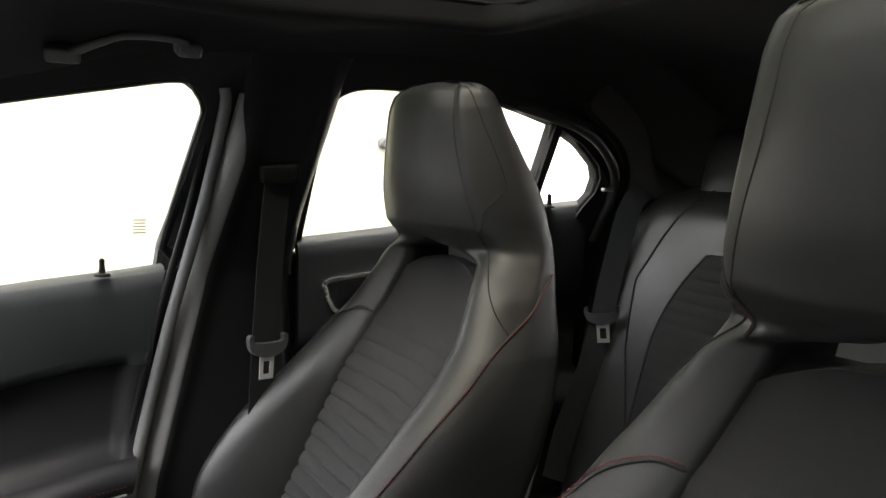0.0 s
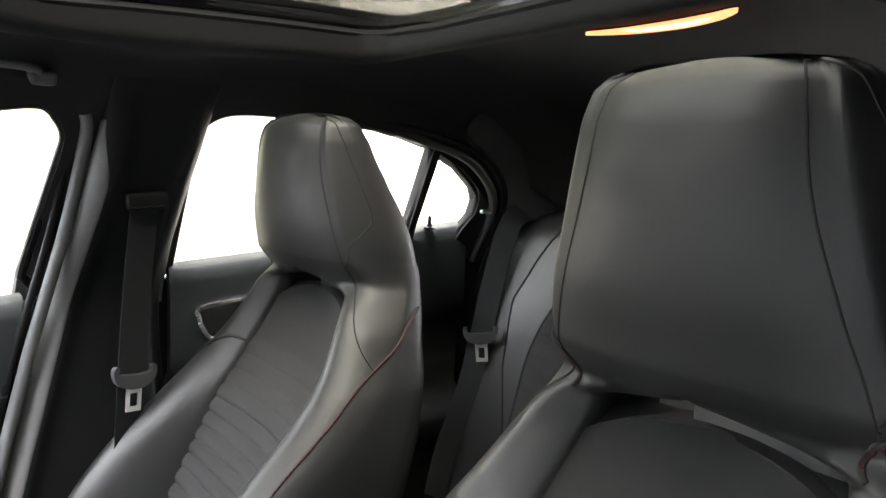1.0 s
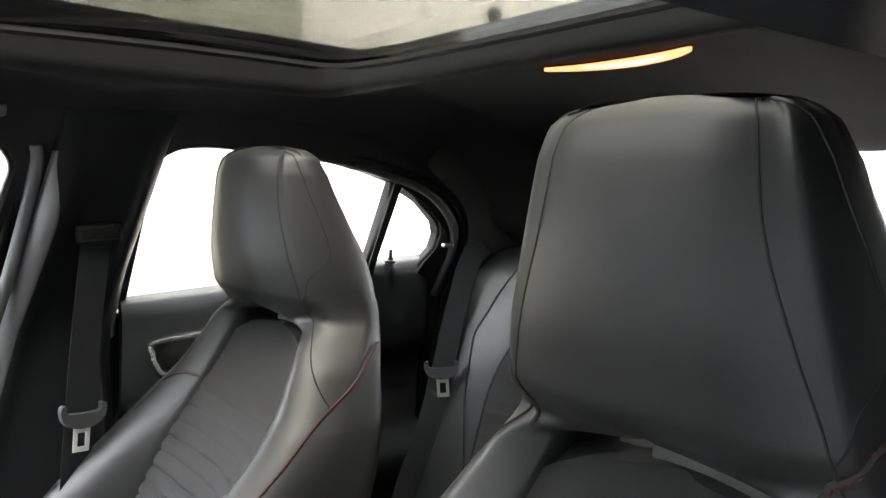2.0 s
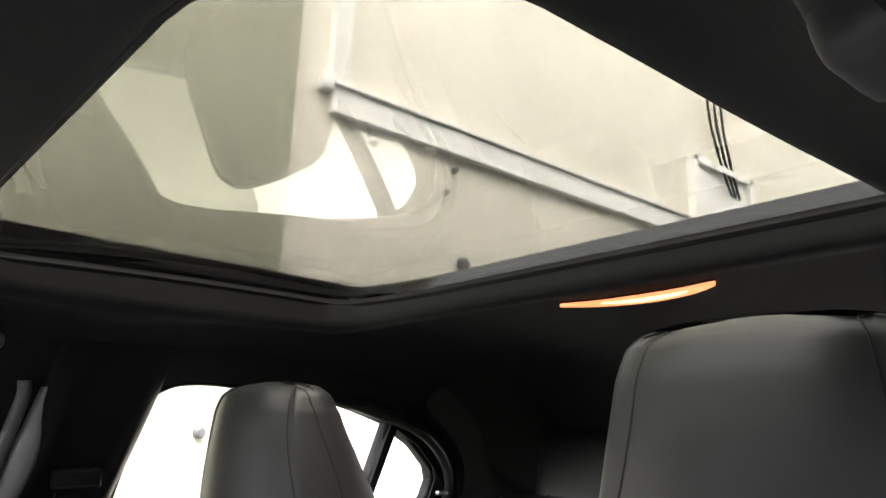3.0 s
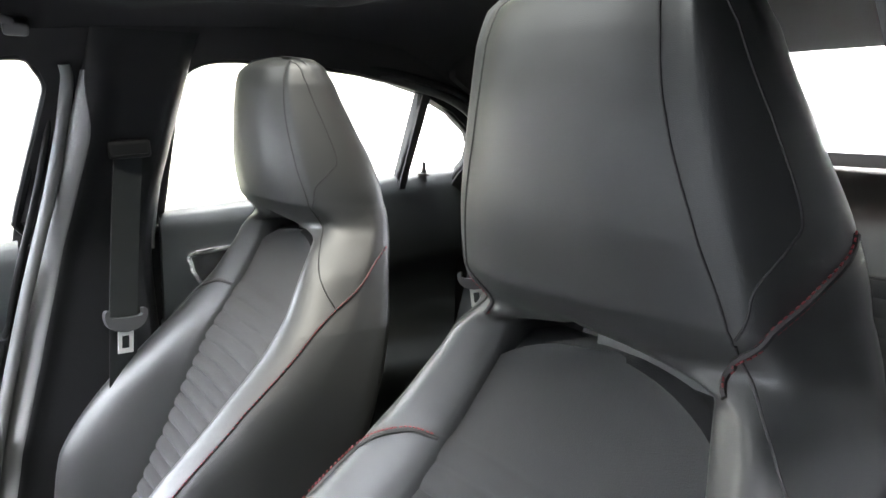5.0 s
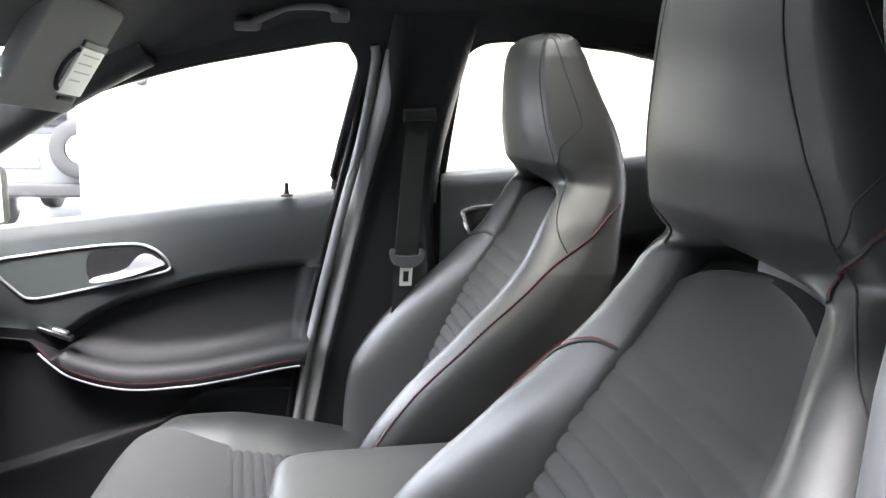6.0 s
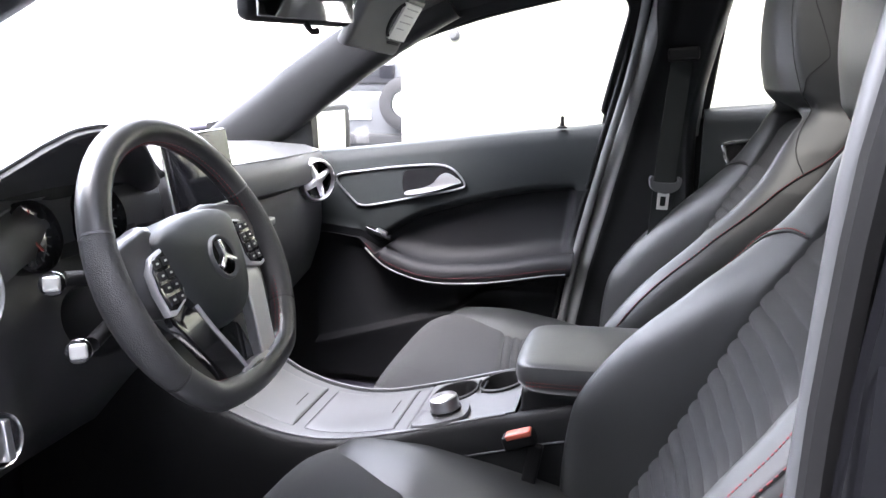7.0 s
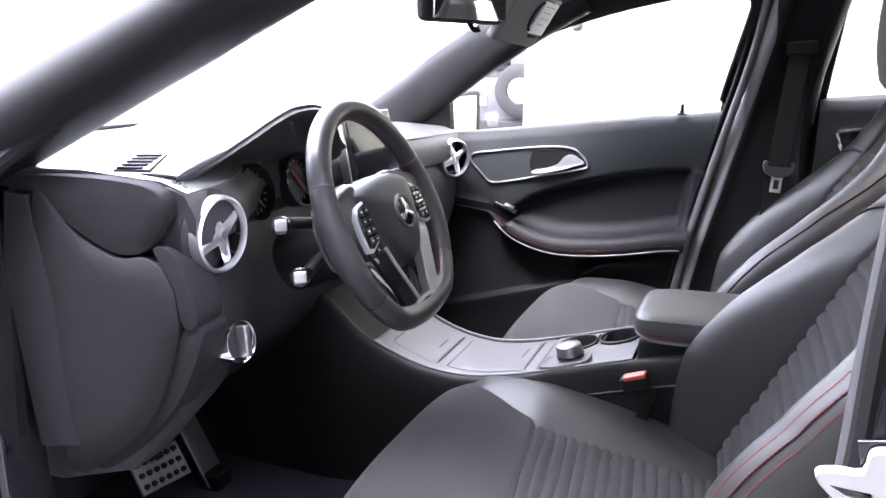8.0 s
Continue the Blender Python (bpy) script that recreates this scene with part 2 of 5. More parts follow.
FRONT_WINDOW = [(-1.13, 0.83), (-1.135, 0.981), (-0.985, 1.069), (-0.828, 1.142), (-0.645, 1.198), (-0.45, 1.238), (-0.346, 1.255),
                (-0.318, 1.235), (-0.307, 1.21), (-0.313, 1.179), (-0.336, 1.09), (-0.362, 0.985), (-0.371, 0.93)]
REAR_WINDOW = [(-0.131, 0.96), (-0.129, 0.995), (-0.117, 1.141), (-0.108, 1.222), (-0.085, 1.25), (-0.045, 1.262), (0.03, 1.263), (0.182, 1.254), (0.256, 1.242),
               (0.357, 1.216), (0.346, 1.05), (0.345, 1.0)]
QUARTER_WINDOW = [(0.360, 1.02), (0.361, 1.05), (0.374, 1.206), (0.436, 1.178), (0.491, 1.138), (0.506, 1.112), (0.505, 1.08), (0.482, 1.048), (0.47, 1.02)]
LEFT_REAR = [(0.06, 1.01), (0.07, 1.146), (0.09, 1.235), (0.13, 1.25), (0.19, 1.25), (0.27, 1.242), (0.367, 1.217), (0.308, 1.043)]


def body_side(s, name, label):
    outer = [(-1.45, 0.30), (-1.45, 0.93), (-1.38, 0.945), (-1.0, 1.165), (-0.8, 1.25), (-0.7, 1.44), (1.35, 1.44), (1.35, 0.2), (-1.3, 0.2)]
    if s > 0:
        holes = [FRONT_WINDOW, REAR_WINDOW, QUARTER_WINDOW]
    else:
        outer = [(-0.14, 0.2), (-0.135, 0.9), (-0.10, 1.17), (-0.09, 1.225), (-0.15, 1.245), (-0.45, 1.238), (-0.62, 1.205), (-0.70, 1.185), (-0.72, 1.44), (1.35, 1.44), (1.35, 0.2)]
        holes = [LEFT_REAR, QUARTER_WINDOW]
    bm = plate(outer, holes, lambda a, b, d: Vector((a, s * ((side_y(b) if b > 0.99 else 0.735) + d), b)), 0.04)
    return struct(name, bm, LINER if s > 0 else JAMB, label, "body side", 30)


body_side(1, "wall_right", "dark inner side of the car body with three window openings")
body_side(-1, "wall_left", "dark inner side of the car body with the open driver's doorway")

struct("floor", rbox((2.9, 1.42, 0.05), 0.01, pose(-0.1, 0, 0.2)), CARPET, "black carpet on the floor of the car", "floor")
struct("wall_front", rbox((0.04, 1.5, 0.75), 0.01, pose(-1.47, 0, 0.55)), CARPET, "black bulkhead behind the dashboard", "wall")

# tailgate with its window
tg = plate([(-0.72, 0), (0.72, 0), (0.72, 1.30), (-0.72, 1.30)], [[(-0.50, 0.90), (0.50, 0.90), (0.46, 1.125), (-0.46, 1.125)]],
           lambda a, b, d: Vector((1.32 - 0.32 * max(0, (b - 0.85) / 0.45) + d, a, 0.2 + b)), 0.03)
struct("wall_rear", tg, LINER, "dark inner face of the closed tailgate with its window", "wall")
rear_glass = struct("window_5", plate([(-0.54, 0.87), (0.54, 0.87), (0.5, 1.15), (-0.5, 1.15)], [],
                                      lambda a, b, d: Vector((1.34 - 0.32 * (b - 0.85) / 0.45 + d, a, 0.2 + b)), 0.004), PANE, "clear tailgate window", "window")
rear_glass.visible_shadow = False

# ---- roof lining round the opening of the glass roof ----
OPEN_C, OPEN_H, OPEN_R = (-0.155, 0.005), (0.289, 0.427), 0.05


def roof_drop(x):
    """The glass roof falls away a little to the front."""
    return -0.16 * max(0, 0.08 - x) ** 2 - 0.010


def glass_z(x, y):
    """Height of the roof glass over its datum: the fall to the front fades towards the passenger's edge."""
    k = min(1, max(0, (y - 0.26) / 0.17))
    return roof_drop(x) * (1 - 0.62 * k * k * (3 - 2 * k))


def rounded(cx, cy, hx, hy, r, n=8, side=6, front=0.0):
    """Outline of a rounded rectangle, the same count of points whatever its size."""
    pts = []
    f = r + front
    corners = [(cx + hx - r, cy + hy - r, 0, r), (cx - hx + f, cy + hy - f, 90, f), (cx - hx + f, cy - hy + f, 180, f), (cx + hx - r, cy - hy + r, 270, r)]
    for k, (x, y, a0, r) in enumerate(corners):
        for q in range(n + 1):
            a = radians(a0 + 90 * q / n)
            pts.append((x + r * math.cos(a), y + r * math.sin(a)))
        nx, ny, a1, q1 = corners[(k + 1) % 4]
        e0, e1 = pts[-1], (nx + q1 * math.cos(radians(a1)), ny + q1 * math.sin(radians(a1)))
        for q in range(1, side):
            pts.append((e0[0] + (e1[0] - e0[0]) * q / side, e0[1] + (e1[1] - e0[1]) * q / side))
    return pts


def liner_z(x, y):
    crown = smooth_table([(-0.82, 1.20), (-0.6, 1.322), (-0.42, 1.371), (-0.15, 1.376), (0.11, 1.382), (0.4, 1.372), (0.8, 1.345), (1.06, 1.31)], x)[0]
    k = min(1, max(0, (abs(y) - 0.40) / 0.19))
    low = min(crown, smooth_table([(-0.82, 1.19), (-0.55, 1.238), (-0.3, 1.268), (0.1, 1.283), (0.3, 1.262), (0.5, 1.19), (0.7, 1.10), (1.06, 1.0)], x)[0])
    return crown - (crown - low) * k ** 1.6


FRONT_R = 0.06  # wider rounding of the front corners
LIP = 0.028  # depth of the rolled lip round the opening


def headliner():
    inner = rounded(*OPEN_C, *OPEN_H, OPEN_R, front=FRONT_R)
    big = rounded(0.12, 0.0, 0.94, 0.60, 0.02)
    rings = [[Vector((a, b, z + glass_z(a, b))) for a, b in inner] for z in (1.401, 1.396)]
    for grow, rise in ((0.001, 0.014), (0.003, 0.005), (0.007, 0.001), (0.014, 0.0)):
        rings.append([Vector((a, b, liner_z(a, b) - LIP + rise)) for a, b in rounded(*OPEN_C, OPEN_H[0] + grow, OPEN_H[1] + grow, OPEN_R + grow, front=FRONT_R)])
    start = rounded(*OPEN_C, OPEN_H[0] + 0.014, OPEN_H[1] + 0.014, OPEN_R + 0.014, front=FRONT_R)
    for t in span(0.04, 1, 34):
        t = t ** 1.4
        row = []
        for p, q in zip(start, big):
            x, y = p[0] + (q[0] - p[0]) * t, p[1] + (q[1] - p[1]) * t
            d = min(1, math.hypot(x - p[0], y - p[1]) / 0.115)
            row.append(Vector((x, y, liner_z(x, y) - LIP * 0.5 * (1 + math.cos(math.pi * d)))))
        rings.append(row)
    return struct("ceiling", loft(rings, True, False), LINER, "black cloth roof lining with a large opening for the glass roof", "ceiling", 70)


headliner()
struct("roof_skin", plate([(-0.82, -0.62), (-0.65, -0.62), (-0.48, -0.62), (-0.2, -0.62), (0.1, -0.62), (1.10, -0.62), (1.10, -0.3), (1.10, 0.0), (1.10, 0.3), (1.10, 0.62), (0.1, 0.62), (-0.2, 0.62), (-0.48, 0.62), (-0.65, 0.62), (-0.82, 0.62)], [rounded(-0.159, 0.003, 0.323, 0.450, 0.05)],
                          lambda a, b, d: Vector((a, b, 1.408 + d + glass_z(a, b))), 0.02), BLACK, "black painted roof skin round the glass roof", "roof")

roof = thing("glass_roof", "large tinted glass sunroof panel in a black rubber frame", "sunroof")
pane = part("pane", thicken(grid_surface(span(-0.48, 0.162, 15), span(-0.446, 0.452, 31), lambda a, b: Vector((a, b, 1.404 + glass_z(a, b)))), (0, 0, 0.005)), ROOFPANE, roof, "tinted roof glass")
for off, z, r in ((-0.004, 1.394, 0.006), (-0.008, 1.380, 0.004)):
    part("rubber_frame", tube([(a, b, max(z + glass_z(a, b), liner_z(a, b) - LIP + 0.008)) for a, b in rounded(OPEN_C[0], OPEN_C[1], OPEN_H[0] - off, OPEN_H[1] - off, OPEN_R, front=FRONT_R)], r, 8, True), RUBBER, roof, "black rubber seal")

rail = loft([[Vector((x, p.x, p.y + lerp_table([(-0.95, -0.10), (-0.72, -0.03), (-0.4, 0.0), (0.3, 0.0), (1.0, -0.06)], x)[0])) for p in
              curve([(-0.58, 1.285, 0), (-0.60, 1.275, 0), (-0.655, 1.275, 0), (-0.69, 1.30, 0), (-0.67, 1.36, 0), (-0.60, 1.425, 0), (-0.56, 1.40, 0)], 3, True)] for x in span(-0.78, 1.0, 30)])
struct("roof_rail", rail, BLACK, "black painted roof edge over the driver's doorway", "roof rail")

# windscreen and other panes
ws = grid_surface(span(0, 1, 9), span(-0.66, 0.66, 13), lambda u, y: Vector((-1.62 + u * 0.82 + 0.14 * (y / 0.62) ** 2 * (1 - u * 0.5), y * (1 - 0.08 * u), 0.92 + u * 0.36)))
windscreen = struct("window_1", thicken(ws, (-0.002, 0, 0.004)), PANE, "clear windscreen glass", "windscreen")
windscreen.visible_shadow = False


def window_pane(name, outline, label, s=1):
    cx = sum(a for a, b in outline) / len(outline)
    cz = sum(b for a, b in outline) / len(outline)
    big = [(cx + (a - cx) * 1.03, cz + (b - cz) * 1.05) for a, b in outline]
    ob = struct(name, plate(big, [], lambda a, b, d: Vector((a, s * (side_y(b) + 0.022 + d), b)), 0.004), PANE, label, "window")
    ob.visible_shadow = False
    return ob


window_pane("window_2", FRONT_WINDOW, "clear side window of the front passenger door")
window_pane("window_3", REAR_WINDOW, "clear side window of the rear door")
window_pane("window_4", QUARTER_WINDOW, "small clear quarter window behind the rear door")
window_pane("window_6", LEFT_REAR, "clear side window of the rear door on the driver's side", -1)
window_pane("window_7", QUARTER_WINDOW, "small clear quarter window on the driver's side", -1)
for outline, rr in ((FRONT_WINDOW, 0.008), (REAR_WINDOW, 0.007), (QUARTER_WINDOW, 0.006)):
    pts = [Vector((a, side_y(b) + 0.012, b)) for a, b in flat2(outline, 4)]
    struct("window_seal", tube(pts, rr, 8, True), RUBBER, "black rubber seal round a side window", "window seal")

# sticker with unreadable print on the front side window
stk = thing("window_sticker", "small faded grey sticker on the side window", "sticker")
for k in range(5):
    part("print_bar", rbox((0.022 - 0.003 * (k % 2), 0.0006, 0.0022), 0, pose(-0.398, side_y(1.02) + 0.0205 - 0.42 * (k - 2) * 0.0055, 1.02 + (k - 2) * 0.0055)), CONSOLE, stk)


# pillars
def a_pillar(s):
    rings = []
    for u in span(-0.45, 1, 18):
        x0, z0 = -1.24 + 0.55 * u, 0.945 + 0.315 * u - 0.02 * (2 * u - 1) ** 2
        y = s * (side_y(z0) - 0.005)
        w = 0.085 - 0.025 * u
        d = Vector((0.48, 0, -0.87))
        c = Vector((x0 - 0.02, y, z0))
        side = Vector((0, -s, 0))
        rings.append([c + d * (w * p.x) + side * (0.045 * p.y) for p in
                      curve([(-0.9, -0.6, 0), (-0.95, 0.3, 0), (-0.6, 0.85, 0), (0, 1, 0), (0.55, 0.85, 0), (0.85, 0.3, 0), (0.8, -0.6, 0)], 4)])
    return struct("a_pillar", loft(rings), HARD, "dark grey padded windscreen pillar trim", "pillar", 60)


a_pillar(1)
rings = []
for u in span(-0.35, 1.0, 18):
    lo = Vector((-1.2 + 0.50 * u, 0, 0.945 + 0.24 * u))
    up = lo + Vector((-0.035, 0, 0.092 - 0.02 * max(0, u)))
    ins = 0.03 * max(0, u)
    rings.append(curve([(lo.x, -0.64 + ins, lo.z), (lo.x - 0.012, -0.62 + ins, lo.z + 0.04), (up.x, -0.63 + ins, up.z), (up.x - 0.005, -0.70 + ins, up.z + 0.004), (lo.x - 0.02, -0.735 + ins, (lo.z + up.z) / 2 + 0.01), (lo.x + 0.01, -0.72 + ins, lo.z + 0.015)], 4, True))
struct("a_pillar", loft(rings), HARD, "dark grey windscreen pillar of the driver's doorway", "pillar", 60)
struct("hinge_post", rbox((0.16, 0.10, 0.72), 0.02, pose(-1.32, -0.70, 0.55)), BLACK, "black painted hinge post of the driver's doorway", "pillar")
sail = plate([(-1.30, 0.86), (-1.10, 0.86), (-1.108, 0.99), (-1.25, 0.915)], [], lambda a, b, d: Vector((a, 0.672 + d, b)), 0.03)
struct("mirror_sail", sail, HARD, "black triangular cover at the front of the door window", "trim")


def on_line(line, k):
    i = min(int(k), len(line) - 2)
    return line[i].lerp(line[i + 1], k - i)


def b_pillar_trim():
    rows = [(0.30, -0.46, -0.10), (0.60, -0.41, -0.125), (0.75, -0.372, -0.14), (0.95, -0.325, -0.148), (1.10, -0.288, -0.125), (1.27, -0.252, -0.09), (1.38, -0.230, -0.06)]
    rings, edge = [], []
    for z in span(0.30, 1.30, 48):
        a, b = smooth_table(rows, z)
        y = side_y(z) - 0.002
        p = 0.05 - 0.046 * min(1, max(0, (z - 1.15) / 0.13)) ** 2
        sec = curve([(a, y, z), (a + 0.006, y - p * 0.45, z), (a + 0.03, y - p * 0.85, z), (a + 0.06, y - p * 0.72, z), ((a + b) / 2, y - p * 0.7, z),
                     (b - 0.035, y - p * 0.72, z), (b - 0.02, y - p * 0.85, z), (b - 0.004, y - p * 0.45, z), (b, y, z)], 4)
        rings.append(sec)
        # front lip of the black trim repeated paler as its highlight, narrowing upwards
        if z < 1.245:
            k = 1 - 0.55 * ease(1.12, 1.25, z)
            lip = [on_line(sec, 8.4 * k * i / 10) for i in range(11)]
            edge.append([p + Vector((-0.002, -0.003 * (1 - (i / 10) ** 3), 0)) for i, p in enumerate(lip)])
    struct("b_pillar", thicken(loft(edge, closed=False, caps=False), (0.002, 0.003, 0)), LITEDGE, "smooth front edge of the pillar trim, its highlight as a pale strip", "pillar", 70)
    return struct("b_pillar", loft(rings), HARD, "black trim of the pillar between the doors", "pillar", 60)


b_pillar_trim()
front_edge = [Vector((x, side_y(z) - 0.012, z)) for x, z in flat2([(-0.150, 0.93), (-0.146, 1.0), (-0.137, 1.10), (-0.126, 1.20), (-0.108, 1.245)], 6, False)]
# seal edge given the same pale tone for the light on it
struct("door_seal", tube(front_edge, 0.006, 10), LITEDGE, "smooth edge of the rear door opening, toned pale as if lit", "seal", 70)
# the thicker seal takes the pale lit tone, the thinner stays dark
for off, r, mat, lab in ((-0.018, 0.0100, LITEDGE, "grey rubber door seal on the pillar"), (-0.037, 0.006, RUBBER, "grey rubber door seal on the pillar")):
    ln = [p + Vector((off, max(0, -off) * 0.6, 0)) for p in curve([(-0.44, 0.655, 0.35), (-0.40, 0.655, 0.60), (-0.345, 0.648, 0.84), (-0.288, 0.620, 1.06), (-0.262, 0.583, 1.205), (-0.264, 0.570, 1.245)], 10)]
    struct("door_seal", tube(ln, r, 20), mat, lab, "seal", 70)

# driver's doorway: pillar trim, seal, painted jamb and latch striker
rings = []
for z in span(0.22, 1.27, 18):
    y = -side_y(z)
    xe = smooth_table([(0.2, -0.195), (0.5, -0.165), (0.7, -0.160), (0.91, -0.153), (1.08, -0.14), (1.27, -0.09)], z)[0]
    y0 = -0.69 if z < 1.1 else -0.69 + (z - 1.1) * 0.5
    rings.append(curve([(xe, y0 - 0.03, z), (xe - 0.002, y0 - 0.008, z), (xe + 0.014, y0 + 0.012, z), (xe + 0.06, y0 + 0.03, z), (xe + 0.16, y0 + 0.045, z),
                        (xe + 0.17, y0 + 0.0, z), (xe + 0.06, y0 - 0.025, z)], 4, True))
struct("b_pillar", loft(rings), POST, "smooth grey plastic trim of the driver's door pillar", "pillar", 60)
jl = [Vector((smooth_table([(0.2, -0.19), (0.7, -0.152), (0.91, -0.144), (1.08, -0.128), (1.27, -0.08)], z)[0], -0.728, z)) for z in span(0.25, 1.25, 20)]
struct("door_seal", tube(jl, 0.012, 8), RUBBER, "black rubber seal of the driver's doorway", "seal")
jam = plate([(-0.18, 0.2), (-0.15, 0.7), (-0.137, 0.92), (-0.12, 1.08), (-0.06, 1.25), (0.3, 1.25), (0.3, 0.2)], [], lambda a, b, d: Vector((a, -0.742 - d, b)), 0.02)
struct("door_jamb", jam, JAMB, "black painted door jamb", "door jamb")
strk = thing("latch_striker", "bare metal door latch striker bolted to the jamb", "latch")
part("loop", plate(flat2([(-0.187, 0.757), (-0.168, 0.738), (-0.14, 0.728), (-0.118, 0.735), (-0.118, 0.772), (-0.132, 0.788), (-0.148, 0.784), (-0.152, 0.766), (-0.172, 0.764)], 3), [[(-0.176, 0.752), (-0.162, 0.744), (-0.142, 0.741), (-0.144, 0.751)]],
                   lambda a, b, d: Vector((a, -0.785 + d, b)), 0.014), STRIKER, strk, "pale metal loop")
part("plate", rbox((0.06, 0.004, 0.08), 0.0015, pose(-0.12, -0.766, 0.755, 0, -12, 0)), BLACK, strk)
for z in (0.705, 0.80):
    part("bolt", lathe([(0.0, 0.006), (0.009, 0.006), (0.011, 0.0)], pose(-0.1, -0.768, z, 90, 0, 0), 12), SATIN, strk)
kick = plate([(-1.222, 0.908), (-1.185, 0.905), (-1.112, 0.56), (-1.14, 0.535), (-1.215, 0.52), (-1.245, 0.79)], [], lambda a, b, d: Vector((a, -0.692 + d + 0.0, b)), 0.02)
struct("kick_panel", kick, KICK, "grey plastic trim at the foot of the driver's doorway", "trim")
kl = [Vector((a, -0.705, b)) for a, b in flat2([(-1.30, 0.35), (-1.262, 0.55), (-1.255, 0.78), (-1.235, 0.90), (-1.17, 0.965), (-1.0, 1.065), (-0.82, 1.15), (-0.6, 1.215), (-0.42, 1.245)], 6, False)]
struct("door_seal", tube([Vector((p.x, -side_y(p.z) - 0.02, p.z)) for p in kl], 0.012, 8), DARK, "grey rubber seal round the driver's doorway", "seal")
struct("door_sill", rbox((1.1, 0.14, 0.12), 0.02, pose(-0.7, -0.72, 0.28)), BLACK, "black painted sill of the driver's doorway", "sill")

# open driver's door, swung out at its front hinges
ddoor = thing("driver_door", "open driver's door swung out at its front hinges", "car door", "doors", (-1.27, -0.79, 0))
ddoor.rotation_euler = (0, 0, radians(-66))
part("door_panel", rbox((1.05, 0.10, 0.62), 0.03, pose(0.55, 0.0, 0.60)), SOFT, ddoor, "dark padded door trim")
part("window_frame", plate([(0.03, 0.90), (0.25, 1.06), (0.6, 1.22), (0.98, 1.26), (1.06, 1.22), (1.06, 0.90)], [[(0.2, 0.92), (0.33, 1.05), (0.62, 1.18), (0.95, 1.22), (1.0, 1.2), (0.97, 0.92)]],
                           lambda a, b, d: Vector((a, d - 0.01, b)), 0.03), BLACK, ddoor, "black window frame")

# ---- ground and the yard outside ----
struct("ground", grid_surface(span(-300, 300, 3), span(-300, 300, 3), lambda a, b: Vector((a, b, 0))), ASPHALT, "grey concrete yard round the car", "ground")
bw = struct("wall_building", rbox((11.9, 0.3, 9), 0.005, pose(4.67, 2.16, 4.5)), WALL, "cream rendered wall of the building beside the car", "wall")
part("wall_panel", rbox((2.09, 0.02, 6.0), 0.004, pose(-0.21, 2.0, 3.0)), CONCRETE, bw, "weathered grey-green concrete panel")
part("rail", rbox((9, 0.035, 0.11), 0.008, pose(5.5, 1.995, 2.585)), WHITEMETAL, bw, "white metal rail")
part("rail_lip", rbox((9, 0.042, 0.014), 0.004, pose(5.5, 1.991, 2.525)), WHITEMETAL, bw)
part("rail_lip", rbox((9, 0.05, 0.018), 0.004, pose(5.5, 1.985, 2.65)), WHITEMETAL, bw)
part("post", rbox((0.09, 0.04, 4.0), 0.008, pose(1.03, 1.995, 4.66)), WHITEMETAL, bw, "white metal post")
part("bracket", rbox((0.06, 0.05, 0.07), 0.01, pose(0.97, 1.985, 2.64)), WHITEMETAL, bw, "white bracket at the end of the rail")
for x, z, r in ((-1.045, 1.21, 0.025), (0.585, 1.20, 0.022), (1.69, 2.44, 0.018), (1.23, 2.44, 0.018), (1.76, 2.0, 0.035), (1.64, 2.32, 0.016)):
    part("anchor_bolt", lathe([(0, 0.03), (r * 0.6, 0.03), (r * 0.7, 0.012), (r, 0.01), (r, 0.0)], pose(x, 1.992, z, 90, 0, 0), 12), CONSOLE, bw, "grey metal wall bolt")
wf = rbox((0.05, 0.06, 0.75), 0.006, pose(3.72, 1.98, 2.72))
rbox((0.75, 0.06, 0.05), 0.006, pose(4.07, 1.98, 3.07), bm=wf)
rbox((0.05, 0.06, 0.75), 0.006, pose(4.42, 1.98, 2.72), bm=wf)
part("wall_window_frame", wf, WHITEMETAL, bw, "white window frame")
part("wall_window_pane", rbox((0.66, 0.02, 0.7), 0, pose(4.07, 1.995, 2.72)), WHITEMETAL, bw, "pale blind behind the window")
for k in range(3):
    ca = [(3.88 + 0.085 * k, 1.97, 5.0), (3.90 + 0.085 * k, 1.96, 3.6), (4.0 + 0.07 * k, 1.96, 3.2), (4.16 + 0.05 * k, 1.96, 2.9)]
    tagged(part("wall_cable", tube(curve(ca, 6), 0.009, 6), RUBBER, None), "dark cable hanging down the wall", "cable", "wall cables")

# unseen wall, added to keep sky light out of the driver's doorway
struct("doorway_light_blocker", rbox((14.0, 0.25, 6.0), 0.01, pose(1.5, -3.3, 3.0)), SHADEWALL, "unseen dark wall added to block sky light from the driver's doorway", "wall")

# added wall that cuts the low sky's light through the windscreen
struct("low_sky_blocker", rbox((0.3, 24.0, 3.4), 0.01, pose(-8.0, -3.5, 1.7)), SKYBLOCK, "plain grey wall added ahead to dim the low sky", "wall")

# parked off-road car beyond the end of the wall
pk = thing("parked_car", "dark grey parked off-road car with a spare wheel on its tailgate", "car")
PK = pose(-2.95, 6.2, 0)
part("body", rbox((1.1, 2.0, 0.55), 0.08, PK @ pose(0, 1.0, 0.55)), SILVERCAR, pk, "dark grey body")
part("cabin", rbox((0.95, 1.5, 0.42), 0.1, PK @ pose(0, 1.0, 0.98)), SILVERCAR, pk, "dark grey cabin")
part("rear_window", rbox((0.6, 0.02, 0.2), 0.02, PK @ pose(-0.1, 0.245, 1.0)), SCREEN, pk, "dark rear window")
